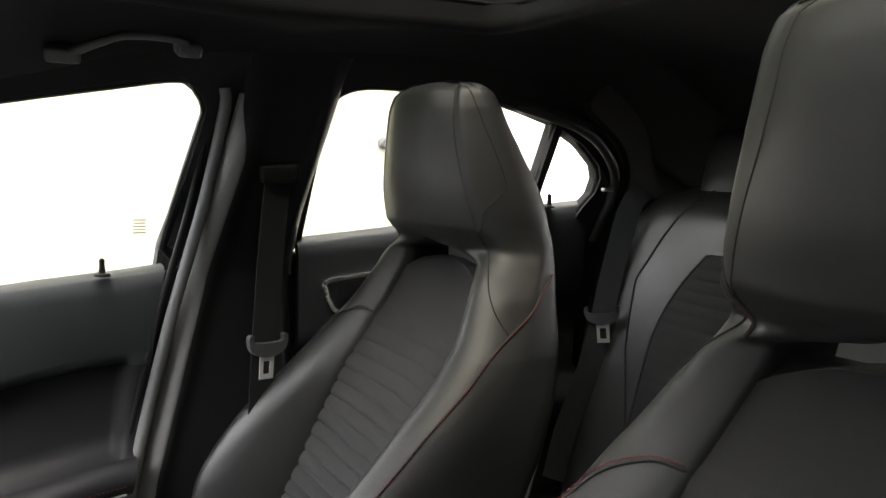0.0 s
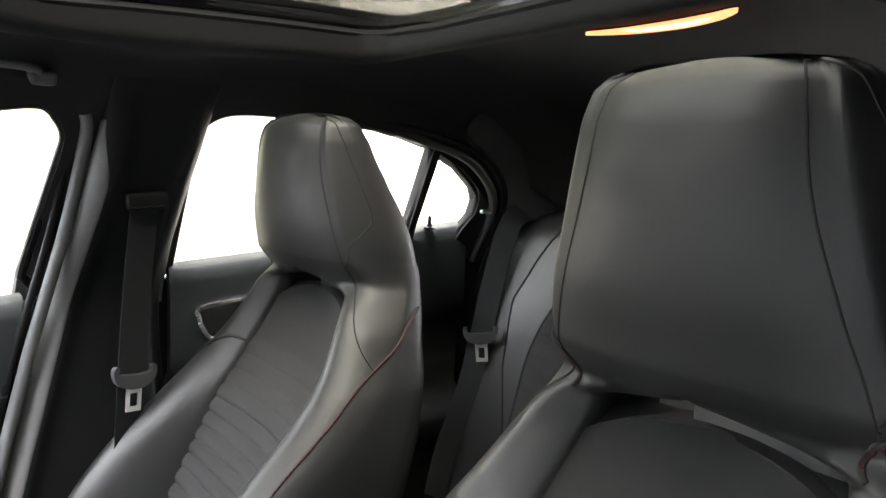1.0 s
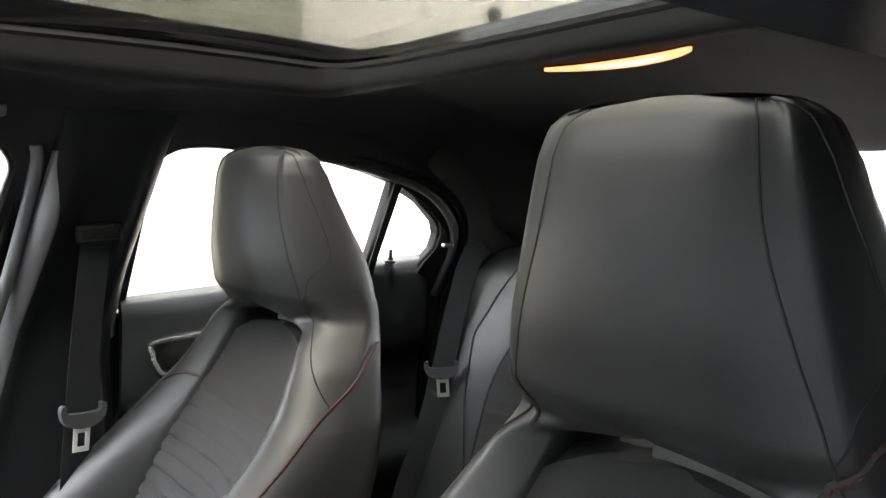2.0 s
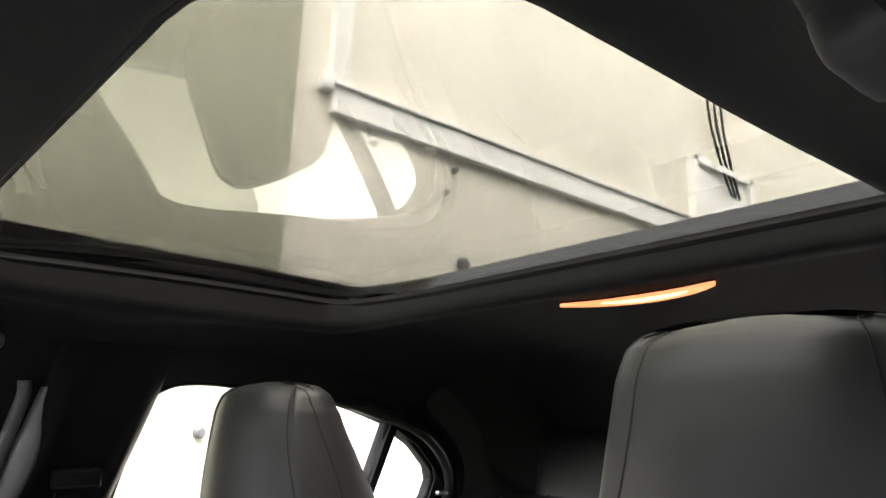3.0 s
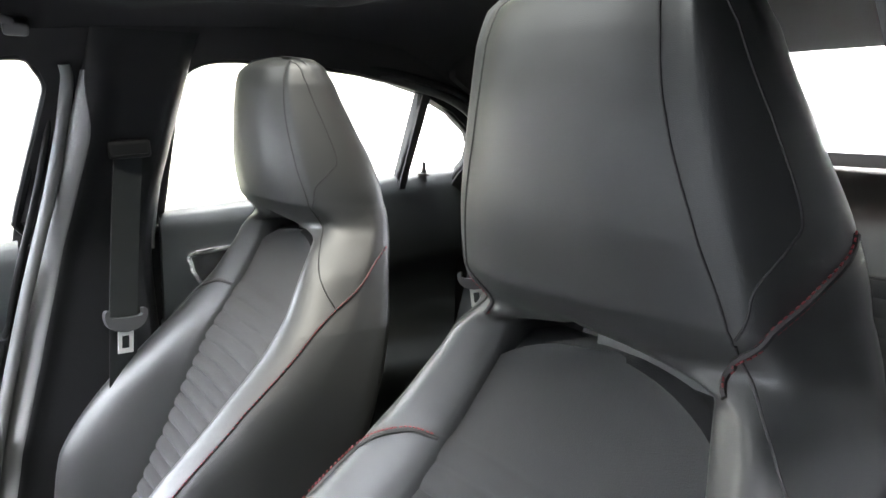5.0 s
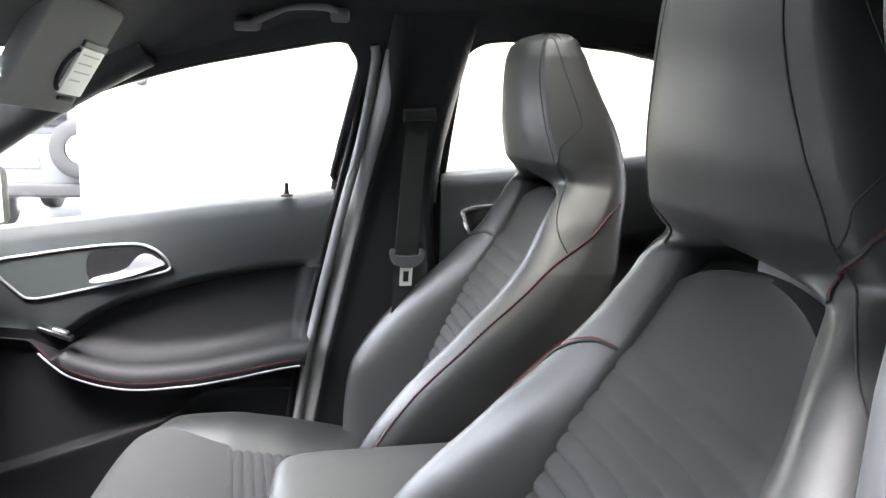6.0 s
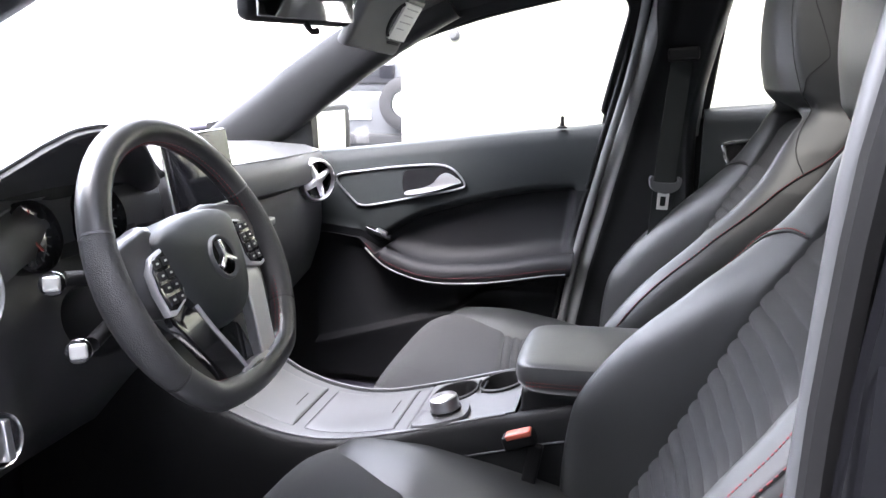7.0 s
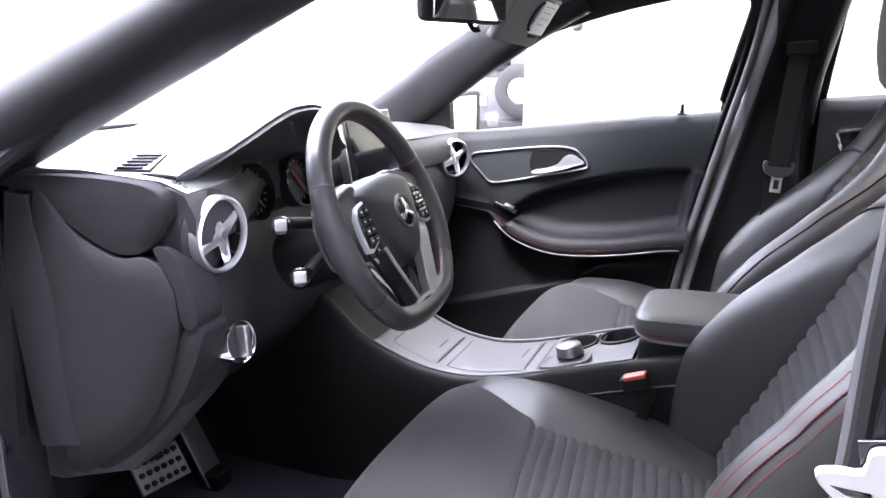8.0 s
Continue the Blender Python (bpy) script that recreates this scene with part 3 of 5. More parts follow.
part("bumper", rbox((1.12, 0.12, 0.12), 0.03, PK @ pose(0, -0.02, 0.36)), TYRE, pk, "grey bumper")
part("tail_light", rbox((0.09, 0.04, 0.1), 0.01, PK @ pose(-0.44, 0.0, 0.55)), REDPLASTIC, pk, "red tail light")
part("plate_panel", rbox((0.3, 0.02, 0.09), 0.005, PK @ pose(-0.12, -0.01, 0.6)), PAPER, pk, "white number plate")
spare = part("spare_wheel", lathe([(0.13, 0.09), (0.21, 0.1), (0.26, 0.07), (0.26, -0.04), (0.13, -0.05)], PK @ pose(0.42, -0.06, 0.72, 90, 0, 0), 28), TYRE, pk, "spare tyre on the tailgate")
part("cover", lathe([(0, 0.07), (0.12, 0.07), (0.135, 0.05)], PK @ pose(0.42, -0.06, 0.72, 90, 0, 0), 24), WHITEMETAL, spare, "white wheel cover")
for x in (-0.42, 0.42):
    for y in (0.35, 1.6):
        part("wheel", lathe([(0, 0.08), (0.2, 0.09), (0.29, 0.06), (0.29, -0.06), (0.2, -0.09), (0, -0.08)], PK @ pose(x, y, 0.29, 0, 90, 0), 20), RUBBER, pk, "black tyre")

# ---- front seats ----
SEAT_ROWS = [  # z, inner, outer, panel front, bolster front, back
    (0.44, 0.165, 0.242, -0.255, -0.345, -0.09),
    (0.60, 0.165, 0.255, -0.182, -0.328, -0.04),
    (0.70, 0.160, 0.258, -0.135, -0.262, 0.01),
    (0.80, 0.150, 0.255, -0.088, -0.162, 0.045),
    (0.88, 0.140, 0.238, -0.040, -0.084, 0.068),
    (0.94, 0.124, 0.209, -0.010, -0.044, 0.083),
    (1.00, 0.106, 0.182, 0.010, -0.014, 0.095),
    (1.03, 0.106, 0.168, 0.012, -0.004, 0.092),
    (1.065, 0.112, 0.156, 0.016, 0.008, 0.078),
]
HEAD_ROWS = [  # z, front seam half width, half width, front, back
    (1.012, 0.116, 0.174, -0.006, 0.090),
    (1.030, 0.124, 0.170, -0.022, 0.090),
    (1.045, 0.127, 0.166, -0.033, 0.087),
    (1.10, 0.116, 0.156, -0.046, 0.075),
    (1.17, 0.098, 0.136, -0.052, 0.048),
    (1.222, 0.090, 0.120, -0.050, 0.030),
    (1.246, 0.083, 0.109, -0.043, 0.020),
    (1.258, 0.069, 0.092, -0.029, 0.010),
    (1.263, 0.040, 0.056, -0.014, 0.000),
]


def back_ring(z, tall=1.0, worn=0.0):
    """Half a section of the backrest cover, inner front round to inner back: a side bolster low down, half the headrest on top.
    worn flattens the lower front of the bolster, as on the side where the driver climbs in."""
    yi, yo, xc, xf, xb = smooth_table(SEAT_ROWS, min(z, 1.065))
    xf += worn * min(1, max(0, (0.92 - z) / 0.22))
    w = yo - yi
    low = [(yi + 0.002, xc - 0.006), (yi + 0.30 * w, xf + 0.3 * (xc - xf)), (yi + 0.62 * w, xf), (yi + 0.9 * w, xf + 0.024), (yo, xf + 0.07), (yo - 0.002, (xf + xb) / 2 + 0.03),
           (yo - 0.012, xb), (yi + 0.3 * w, xb + 0.004), (yi, xb)]
    zz = max(z, HEAD_ROWS[0][0])
    fs, hw, hf, hb = smooth_table(HEAD_ROWS, zz)
    d = hb - hf
    high = [(0, hf - 0.006), (fs * 0.55, hf - 0.003), (fs, hf + 0.012), (fs + (hw - fs) * 0.42, hf + 0.20 * d), (fs + (hw - fs) * 0.80, hf + 0.47 * d), (hw, hb - 0.024),
            (hw * 0.92, hb), (hw * 0.5, hb + 0.006), (0, hb + 0.008)]
    inner, mid, outer = ease(0.995, 1.026, z), ease(0.976, 1.040, z), ease(0.95, 1.075, z)
    mix = (inner, ease(0.993, 1.024, z), mid, outer, outer, outer, outer, inner, inner)
    pts = [(a[0] + (b[0] - a[0]) * k, a[1] + (b[1] - a[1]) * k) for a, b, k in zip(low, high, mix)]
    first = ((yi - 0.012) * (1 - inner) - pts[1][0] * inner, (xc + 0.025) * (1 - inner) + pts[1][1] * inner)
    last = ((yi - 0.012) * (1 - inner) - pts[-2][0] * inner, (xb - 0.02) * (1 - inner) + pts[-2][1] * inner)
    line = curve([(b, a, 0) for a, b in [first, *pts, last]], 4)[4:-4]
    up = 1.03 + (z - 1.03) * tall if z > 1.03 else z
    wall = [line[-1].lerp(line[0], k) for k in (0.25, 0.5, 0.75)]
    return [Vector((p.x, p.y, up)) for p in line + wall]


def twist(p):
    """The headrest sits a few degrees askew on the shoulders."""
    a = radians(5.5) * ease(0.95, 1.05, p.z)
    return Vector((p.x * math.cos(a) - p.y * math.sin(a), p.x * math.sin(a) + p.y * math.cos(a), p.z))


def back_cover(z0, z1, n, tall, worn, sides):
    """The leather skin of the backrest between two heights; above the gap both halves are welded into one headrest."""
    bm = bmesh.new()
    for s in sides:
        rings = [[Vector((p.x, s * p.y, p.z)) for p in back_ring(z, tall, worn if s < 0 else 0.0)] for z in span(z0, z1, n)]
        if z1 > 1.2:
            top = rings[-1]
            c = sum(top, Vector()) / len(top)
            for k, up in ((0.8, 0.0012), (0.5, 0.002), (0.2, 0.0022)):
                rings.append([Vector((c.x + (p.x - c.x) * k, p.y * k, p.z + up)) for p in top])
        loft(rings, True, True, bm)
    inside = [f for f in bm.faces if all(abs(v.co.y) < 1e-4 for v in f.verts)]
    bmesh.ops.delete(bm, geom=inside, context="FACES")
    ends = [f for f in bm.faces if len(f.verts) > 8 and z1 < 1.2 or len(f.verts) > 8 and min(v.co.z for v in f.verts) < z0 + 0.001]
    bmesh.ops.delete(bm, geom=ends, context="FACES")
    if len(sides) > 1:
        bmesh.ops.remove_doubles(bm, verts=[v for v in bm.verts if abs(v.co.y) < 0.002], dist=0.0004)
    for v in bm.verts:
        v.co = twist(v.co)
    return bm


def on_ring(ring, k):
    i = int(math.floor(k))
    return ring[i % len(ring)].lerp(ring[(i + 1) % len(ring)], k - i)


def seam_on(rows, ring, s, lift=0.0008, n=140):
    """A line over a lofted surface: rows of (position along, ring index, z)."""
    pts = []
    for t in span(0, 1, n):
        k, z = smooth_table(rows, t)
        r = ring(z)
        p = on_ring(r, k)
        c = sum(r, Vector()) / len(r)
        d = p - c
        d.z = 0
        p = p + d.normalized() * lift
        pts.append(twist(Vector((p.x, p.y * s, p.z))))
    return pts


def stitches(line, parent, label, mat=None, step=0.0042):
    """A double row of short thread stitches along a line, with the dark seam between."""
    bm = bmesh.new()
    d = 0
    for a, b in zip(line, line[1:]):
        d += (b - a).length
        if d >= step:
            d = 0
            v = (b - a).normalized()
            tube([a, a + v * step * 0.66], 0.0008, 5, bm=bm)
    return part("stitching", bm, mat or RED, parent, label)


def front_seat(x, y, tall, red, label, group):
    seat = thing("front_seat", label, "car seat", group, (x, y, 0))
    for s in (1, -1):
        worn = 0.068 if red and s < 0 else 0.0
        part("bolster", back_cover(0.44, 0.885, 40, tall, worn, (s,)), LEATHER, seat, "black leather side bolster", 70)
        ring = lambda z: back_ring(z, tall, worn)
        top = [(0.68, 12.5, 0.86), (0.8, 14.5, 0.915), (1.0, 22, 0.985)] if s < 0 else [(0.62, 11.6, 0.80)]
        main = seam_on([(0, 11.5, 0.48), (0.5, 11.5, 0.76), *top], ring, s)
        part("piping", tube(main, 0.002, 6), DARKTHREAD, seat, "black piped seam")
        stitches([p + Vector((0, s * 0.003, 0.002)) for p in main], seat, "stitching along the bolster", RED if red or s < 0 else DARKTHREAD)
        if red and s < 0:
            for k in (9.9, 12.9):
                stitches(seam_on([(0, k, 0.48), (0.5, k, 0.72), (1, k, 0.80)], ring, s), seat, "red stitching beside the bolster seam", step=0.0042)
        if s < 0:
            arm = seam_on([(0, 8.2, 1.036), (0.25, 8.6, 1.012), (0.6, 10.6, 0.965), (1, 14.5, 0.913)], ring, s, n=70)
            part("seam", tube(arm, 0.0011, 6), DARKTHREAD, seat, "black seam down the shoulder")
            continue
        sh = seam_on([(0, 0.6, 0.884), (0.4, 4.5, 0.886), (0.75, 8.5, 0.862), (1, 11.6, 0.80)], ring, s, n=70)
        part("piping", tube(sh, 0.0022, 6), DARKTHREAD, seat, "black piped shoulder seam")
        stitches([p + Vector((-0.001, 0, 0.004)) for p in sh], seat, "stitching over the shoulder", RED if red else DARKTHREAD)
        arm = seam_on([(0, 8.2, 1.036), (0.3, 8.6, 1.0), (1, 14.0, 0.913)], ring, s, n=70)
        part("seam", tube(arm, 0.0011, 6), DARKTHREAD, seat, "black seam down the shoulder")
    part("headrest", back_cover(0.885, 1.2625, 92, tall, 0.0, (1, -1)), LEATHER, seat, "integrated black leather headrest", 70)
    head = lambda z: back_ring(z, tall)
    for s in (1, -1):
        lean = 0.9 if red else 0.0
        fa = seam_on([(0, 8.0, 1.036), (0.5, 8.0 - lean, 1.15), (0.9, 8.0 - 1.3 * lean, 1.245), (1, 8.8 - 1.2 * lean, 1.2575)], head, s, 0.0001)
        part("seam", tube(fa, 0.0010, 6), DARKTHREAD, seat, "black seam of the headrest")
        fb = seam_on([(0, 8.2, 1.040), (0.12, 11.0, 1.066), (0.24, 15.0, 1.095), (0.32, 16.6, 1.115), (0.6, 16.6, 1.175), (0.9, 15.0, 1.24), (0.96, 12.5, 1.253), (1, 9.0, 1.2575)], head, s, 0.0001)
        part("seam", tube(fb, 0.0010, 6), DARKTHREAD, seat, "black seam round the headrest side panel")
        if not red:
            continue
        fc = seam_on([(0, 5.4, 1.002), (0.12, 6.4, 1.008), (0.28, 7.6, 1.019), (0.42, 8.6, 1.030), (0.7, 15.0, 1.062), (1, 21.0, 1.10)], head, s, 0.001)
        part("piping", tube(fc, 0.0024, 6), DARKTHREAD, seat, "dark seam under the headrest")
        for o in (0.0032, -0.0032):
            stitches([p + Vector((0, 0, o)) for p in fc], seat, "stitching under the headrest", RED, step=0.0042)
    part("hole_bar", rbox((0.012, 0.13, 0.034), 0.006, pose(0.040, -0.03, 0.992)), VISOR, seat, "pale grey plastic bar in the gap under the headrest")

    def panel(u, v):
        z = 0.44 + 0.552 * u
        yi, yo, xc, xf, xb = smooth_table(SEAT_ROWS, z)
        k = max(0, (z - 0.850) / 0.1425)
        yy = v * (yi + 0.030) * max(0.02, 1 - k ** 4.5) ** 0.5
        rib = 0
        if z < 0.8865:
            zw = z + 0.0035 * noise.noise(Vector((v * 2.2, z * 18, x)))
            rib = (0.0066 if z < 0.78 else max(0.0034, 0.0066 - 0.035 * (z - 0.78))) * abs(math.sin((zw - 0.44) / 0.0235 * math.pi)) ** 0.5
        return Vector((xc - 0.004 + 0.012 * (1 - v * v) - rib * (1 - 0.4 * v ** 8) + 0.012 * k ** 4, yy, z))

    def neck(u, v):
        z = 0.80 + 0.184 * u
        yi, yo, xc, xf, xb = smooth_table(SEAT_ROWS, z)
        return Vector((xc + 0.010 + 0.010 * (1 - v * v) + 0.010 * ease(0.9, 1.0, u), v * (yi + 0.03), z))
    part("neck", thicken(grid_surface(span(0, 1, 24), span(-1, 1, 15), neck), (0.03, 0, 0)), LEATHER, seat, "black leather round the top of the panel", 70)
    part("backrest_panel", thicken(grid_surface(span(0, 1, 260), span(-1, 1, 15), panel), (0.05, 0, 0.0)), SUEDE, seat, "dark suede backrest panel with cross pleats")
    shell = grid_surface(span(0, 1, 20), span(-1, 1, 9), lambda u, v: Vector((lerp_table([(0, -0.10), (0.36, -0.03), (0.68, 0.03), (1, 0.075)], u)[0] + 0.022 - 0.02 * v ** 4,
                                                                            v * lerp_table([(0, 0.23), (0.4, 0.245), (0.7, 0.235), (1, 0.185)], u)[0], 0.42 + 0.515 * u)))
    part("back_shell", thicken(shell, (0.012, 0, 0)), HARD, seat, "hard black seat back")
    for s in (1, -1):
        edge = [Vector((lerp_table([(0, -0.10), (0.36, -0.03), (0.68, 0.03), (1, 0.075)], u)[0] + 0.004, s * (lerp_table([(0, 0.23), (0.4, 0.245), (0.7, 0.235), (1, 0.185)], u)[0] + 0.006), 0.42 + 0.515 * u)) for u in span(0.0, 0.72, 30)]
        part("shell_edge", tube(edge, 0.0035, 8), GREY, seat, "smooth grey edge of the seat back")

    # cushion: suede middle with pleats, leather wings
    def top_z(x):
        return smooth_table([(-0.81, 0.36), (-0.795, 0.42), (-0.76, 0.465), (-0.70, 0.485), (-0.6, 0.480), (-0.4, 0.452), (-0.2, 0.425)], x)[0]

    def nose(u, v):
        a, end = abs(v), -0.541 - 0.032 * v
        x = -0.815 + (end + 0.815) * u
        return Vector((x + 0.03 * a ** 3 * (1 - u), v * 0.262, top_z(x) + 0.006 - 0.03 * a ** 6 - 0.006 * max(0, (x - end + 0.012) / 0.012) ** 2))

    def middle(u, v):
        start = -0.541 - 0.016 * v
        x = start - 0.006 + (-0.22 - start + 0.006) * u
        w = x - start + 0.0012 * noise.noise(Vector((v * 2.5, x * 14, y)))
        rib = 0.0065 * abs(math.sin(w / 0.0188 * math.pi)) ** 0.45 if w > 0 else -0.002
        return Vector((x, v * 0.132, top_z(x) - 0.001 + rib - 0.006 * v * v))
    part("cushion_middle", thicken(grid_surface(span(0, 1, 240), span(-1, 1, 13), middle), (0, 0, -0.06)), SUEDE, seat, "suede seat cushion with cross pleats")
    part("cushion_front", thicken(grid_surface(span(0, 0.955, 40) + span(0.96, 1, 10), span(-1, 1, 25), nose), (0.0, 0, -0.05)), SUEDE, seat, "plain suede front of the cushion")
    for s in (1, -1):
        rings = []
        x0 = -0.745 if s > 0 else -0.64
        for x in span(x0, -0.2, 46):
            a = min(1, max(0, (x - x0) / 0.22))
            z = top_z(x) + 0.003 - 0.013 * a - 0.022 * (1 - ease(x0, x0 + 0.07, x))
            k = a * a * (3 - 2 * a) * (1 if x < -0.45 else max(0.3, 1 - (x + 0.45) / 0.45))
            yi = smooth_table([(-0.75, 0.205), (-0.684, 0.162), (-0.62, 0.116), (-0.55, 0.080), (-0.2, 0.080)], x)[0] if s > 0 else 0.19 - 0.062 * min(1, a * 1.5)
            rings.append([Vector((x, s * p.x, p.y)) for p in curve([(yi, z - 0.004, 0), (yi + 0.012, z + 0.010 * k, 0), (0.5 * yi + 0.112, z + 0.034 * k, 0), (0.225, z + 0.034 * k, 0), (0.250, z + 0.016 * k - 0.004, 0),
                                                                      (0.262, z - 0.03, 0), (0.262, z - 0.09, 0), (0.24, z - 0.14, 0), (0.16, z - 0.10, 0)], 4, True)])
        part("cushion_wing", loft(rings), LEATHER, seat, "black leather cushion wing")
    part("seat_base", rbox((0.48, 0.46, 0.18), 0.03, pose(-0.46, 0, 0.29)), HARD, seat, "black plastic seat base")
    return seat


SD, SP = -0.349, 0.386
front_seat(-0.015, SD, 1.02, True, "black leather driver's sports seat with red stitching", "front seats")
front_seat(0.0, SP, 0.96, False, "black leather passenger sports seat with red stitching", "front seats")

# ---- rear seat ----
rear = thing("rear_seat", "black leather and cloth rear bench seat", "car seat")


def rear_back(u, v):
    a = abs(v)
    z = 0.44 + 0.66 * u - 0.035 * u * max(0, (a - 0.72) / 0.28) ** 2
    wing = math.exp(-((a - 0.90) / 0.10) ** 2) + 0.8 * math.exp(-((a - 0.10) / 0.08) ** 2)
    x = 0.425 + 0.178 * u - 0.030 * wing * math.sin(math.pi * min(1, u * 0.85 + 0.15))
    return Vector((x + 0.05 * max(0, (u - 0.9) / 0.1) ** 2 + 0.05 * max(0, (a - 0.95) / 0.05) ** 2, v * 0.636, z))


part("backrest", thicken(grid_surface(span(0, 1, 44), span(-1, 1, 81), rear_back), (0.12, 0, 0)), LEATHER, rear, "black leather rear backrest")
for s in (1, -1):
    def insert(u, v, s=s):
        k = 1 - 0.5 * max(0, (u - 0.6) / 0.4) ** 2
        p = rear_back(0.05 + 0.76 * u, s * (0.47 + 0.27 * v * k))
        rib = 0.004 * abs(math.sin(u * 22 * math.pi)) ** 0.5
        return p + Vector((-0.004 - rib * (1 - v ** 8), 0, 0))
    part("insert", thicken(grid_surface(span(0, 1, 132), span(-1, 1, 11), insert), (0.008, 0, 0)), SUEDE, rear, "dark cloth insert with cross pleats")
    edge = [insert(u, 1) for u in span(0, 1, 16)] + [insert(1, v) for v in span(0.9, -1, 12)]
    part("seam", tube(edge, 0.003, 6), DARKTHREAD, rear, "dark piped seam")
    ln = [rear_back(u, s * lerp_table([(0.2, 0.73), (0.5, 0.82), (0.72, 0.855), (0.85, 0.80), (0.95, 0.735), (0.99, 0.70)], u)[0]) + Vector((-0.001, 0, 0)) for u in span(0.2, 0.99, 40)]
    part("seam", tube(ln, 0.0022, 6), DARKTHREAD, rear, "dark seam")


def rear_cush(u, v):
    x = 0.02 + 0.5 * u
    return Vector((x, v * 0.66, 0.45 - 0.05 * u + 0.02 * math.cos(v * 7) - 0.09 * max(0, (0.16 - u) / 0.16) ** 2))


part("cushion", thicken(grid_surface(span(0, 1, 16), span(-1, 1, 31), rear_cush), (0, 0, -0.16)), LEATHER, rear, "black leather rear cushion")
for y in (-0.33, 0.37):
    hb = rbox((0.10, 0.27, 0.18), 0.042, pose(0.70, y, 1.13, 0, 12, 0), 5)
    part("headrest", hb, LEATHER, rear, "black leather headrest")
    for o in (-0.06, 0.06):
        part("headrest_post", tube([(0.67, y + o, 1.0), (0.70, y + o, 1.06)], 0.006, 8), SATIN, rear)


# ---- seat belts ----
def ribbon(points, width, thick, normal):
    """A flat strap along points."""
    pts = curve(points, 6)
    nrm = Vector(normal).normalized()
    rings = []
    for i, p in enumerate(pts):
        d = (pts[min(i + 1, len(pts) - 1)] - pts[max(i - 1, 0)]).normalized()
        w = d.cross(nrm).normalized()
        n2 = w.cross(d).normalized()
        rings.append([p + w * (a * width / 2) + n2 * (b * thick / 2) for a, b in ((-1, -1), (1, -1), (1, 1), (-1, 1))])
    return loft(rings)


def tongue(parent, at, normal, tilt=0.0, size=1.0):
    """The buckle tongue on a strap: dark moulded grip and a metal tab with a slot."""
    n = Vector(normal).normalized()
    side = Vector((0, 0, 1)).cross(n).normalized()
    m = Matrix((( *side, 0), (*Vector((0, 0, 1)), 0), (*n, 0), (0, 0, 0, 1))).transposed()
    m = Matrix.Translation(at) @ m @ pose(0, 0, 0, 0, 0, tilt) @ Matrix.Scale(size, 4)
    g = [(-0.036, 0.014), (-0.034, 0.024), (-0.027, 0.024), (-0.024, 0.012), (0.024, 0.012), (0.027, 0.024), (0.034, 0.024), (0.036, 0.014), (0.03, -0.002), (0.012, -0.012), (-0.012, -0.012), (-0.03, -0.002)]
    grip = part("belt_tongue", plate(flat2(g, 3), [], lambda a, b, d: m @ Vector((a, b, d - 0.005)), 0.012), GREY, parent, "grey plastic belt tongue")
    t = [(-0.013, -0.008), (0.013, -0.008), (0.0125, -0.05), (-0.0125, -0.05)]
    h = [(-0.0065, -0.02), (0.0065, -0.02), (0.0065, -0.042), (-0.0065, -0.042)]
    part("tab", plate(t, [h], lambda a, b, d: m @ Vector((a, b, d)), 0.003), WHITEPL, grip, "bright steel tab with a slot")
    return grip


fb = thing("seat_belt", "black front seat belt hanging on the door pillar", "seat belt", "seat belts")
part("strap", ribbon([(-0.195, 0.590, 1.10), (-0.205, 0.595, 0.98), (-0.215, 0.595, 0.84), (-0.222, 0.60, 0.70), (-0.235, 0.615, 0.45)], 0.047, 0.002, (0.25, -1, 0)), BELT, fb, "black webbing strap")
part("anchor", rbox((0.066, 0.02, 0.03), 0.008, pose(-0.193, 0.585, 1.113, 0, -4, 0)), HARD, fb, "black belt guide")
part("anchor_slot", rbox((0.052, 0.022, 0.003), 0.001, pose(-0.193, 0.583, 1.103, 0, -4, 0)), HARD, fb, "metal edge of the belt guide")
tongue(fb, (-0.215, 0.583, 0.822), (0.25, -1, 0.05), -3)
rb = thing("seat_belt", "black rear seat belt lying against the backrest", "seat belt", "seat belts")
part("strap", ribbon([(0.585, 0.583, 1.09), (0.548, 0.583, 1.055), (0.516, 0.588, 0.937), (0.487, 0.583, 0.829), (0.454, 0.582, 0.71), (0.42, 0.602, 0.584), (0.40, 0.61, 0.48)], 0.047, 0.003, (-0.66, -0.74, 0.2)), BELT, rb, "black webbing strap")
tongue(rb, (0.470, 0.562, 0.828), (-0.66, -0.74, 0.1), 6)

# ---- passenger door ----
pdoor = thing("passenger_door", "closed front passenger door with black padded trim", "car door", "doors")
TRIM_Z = [(-1.12, 0.60), (-1.0, 0.62), (-0.927, 0.644), (-0.86, 0.690), (-0.795, 0.723), (-0.651, 0.764), (-0.499, 0.794), (-0.3, 0.81)]
ARM_Z = [(-1.12, 0.66), (-0.975, 0.646), (-0.932, 0.617), (-0.88, 0.588), (-0.82, 0.568), (-0.76, 0.560), (-0.69, 0.563), (-0.6, 0.574), (-0.448, 0.602), (-0.3, 0.61)]


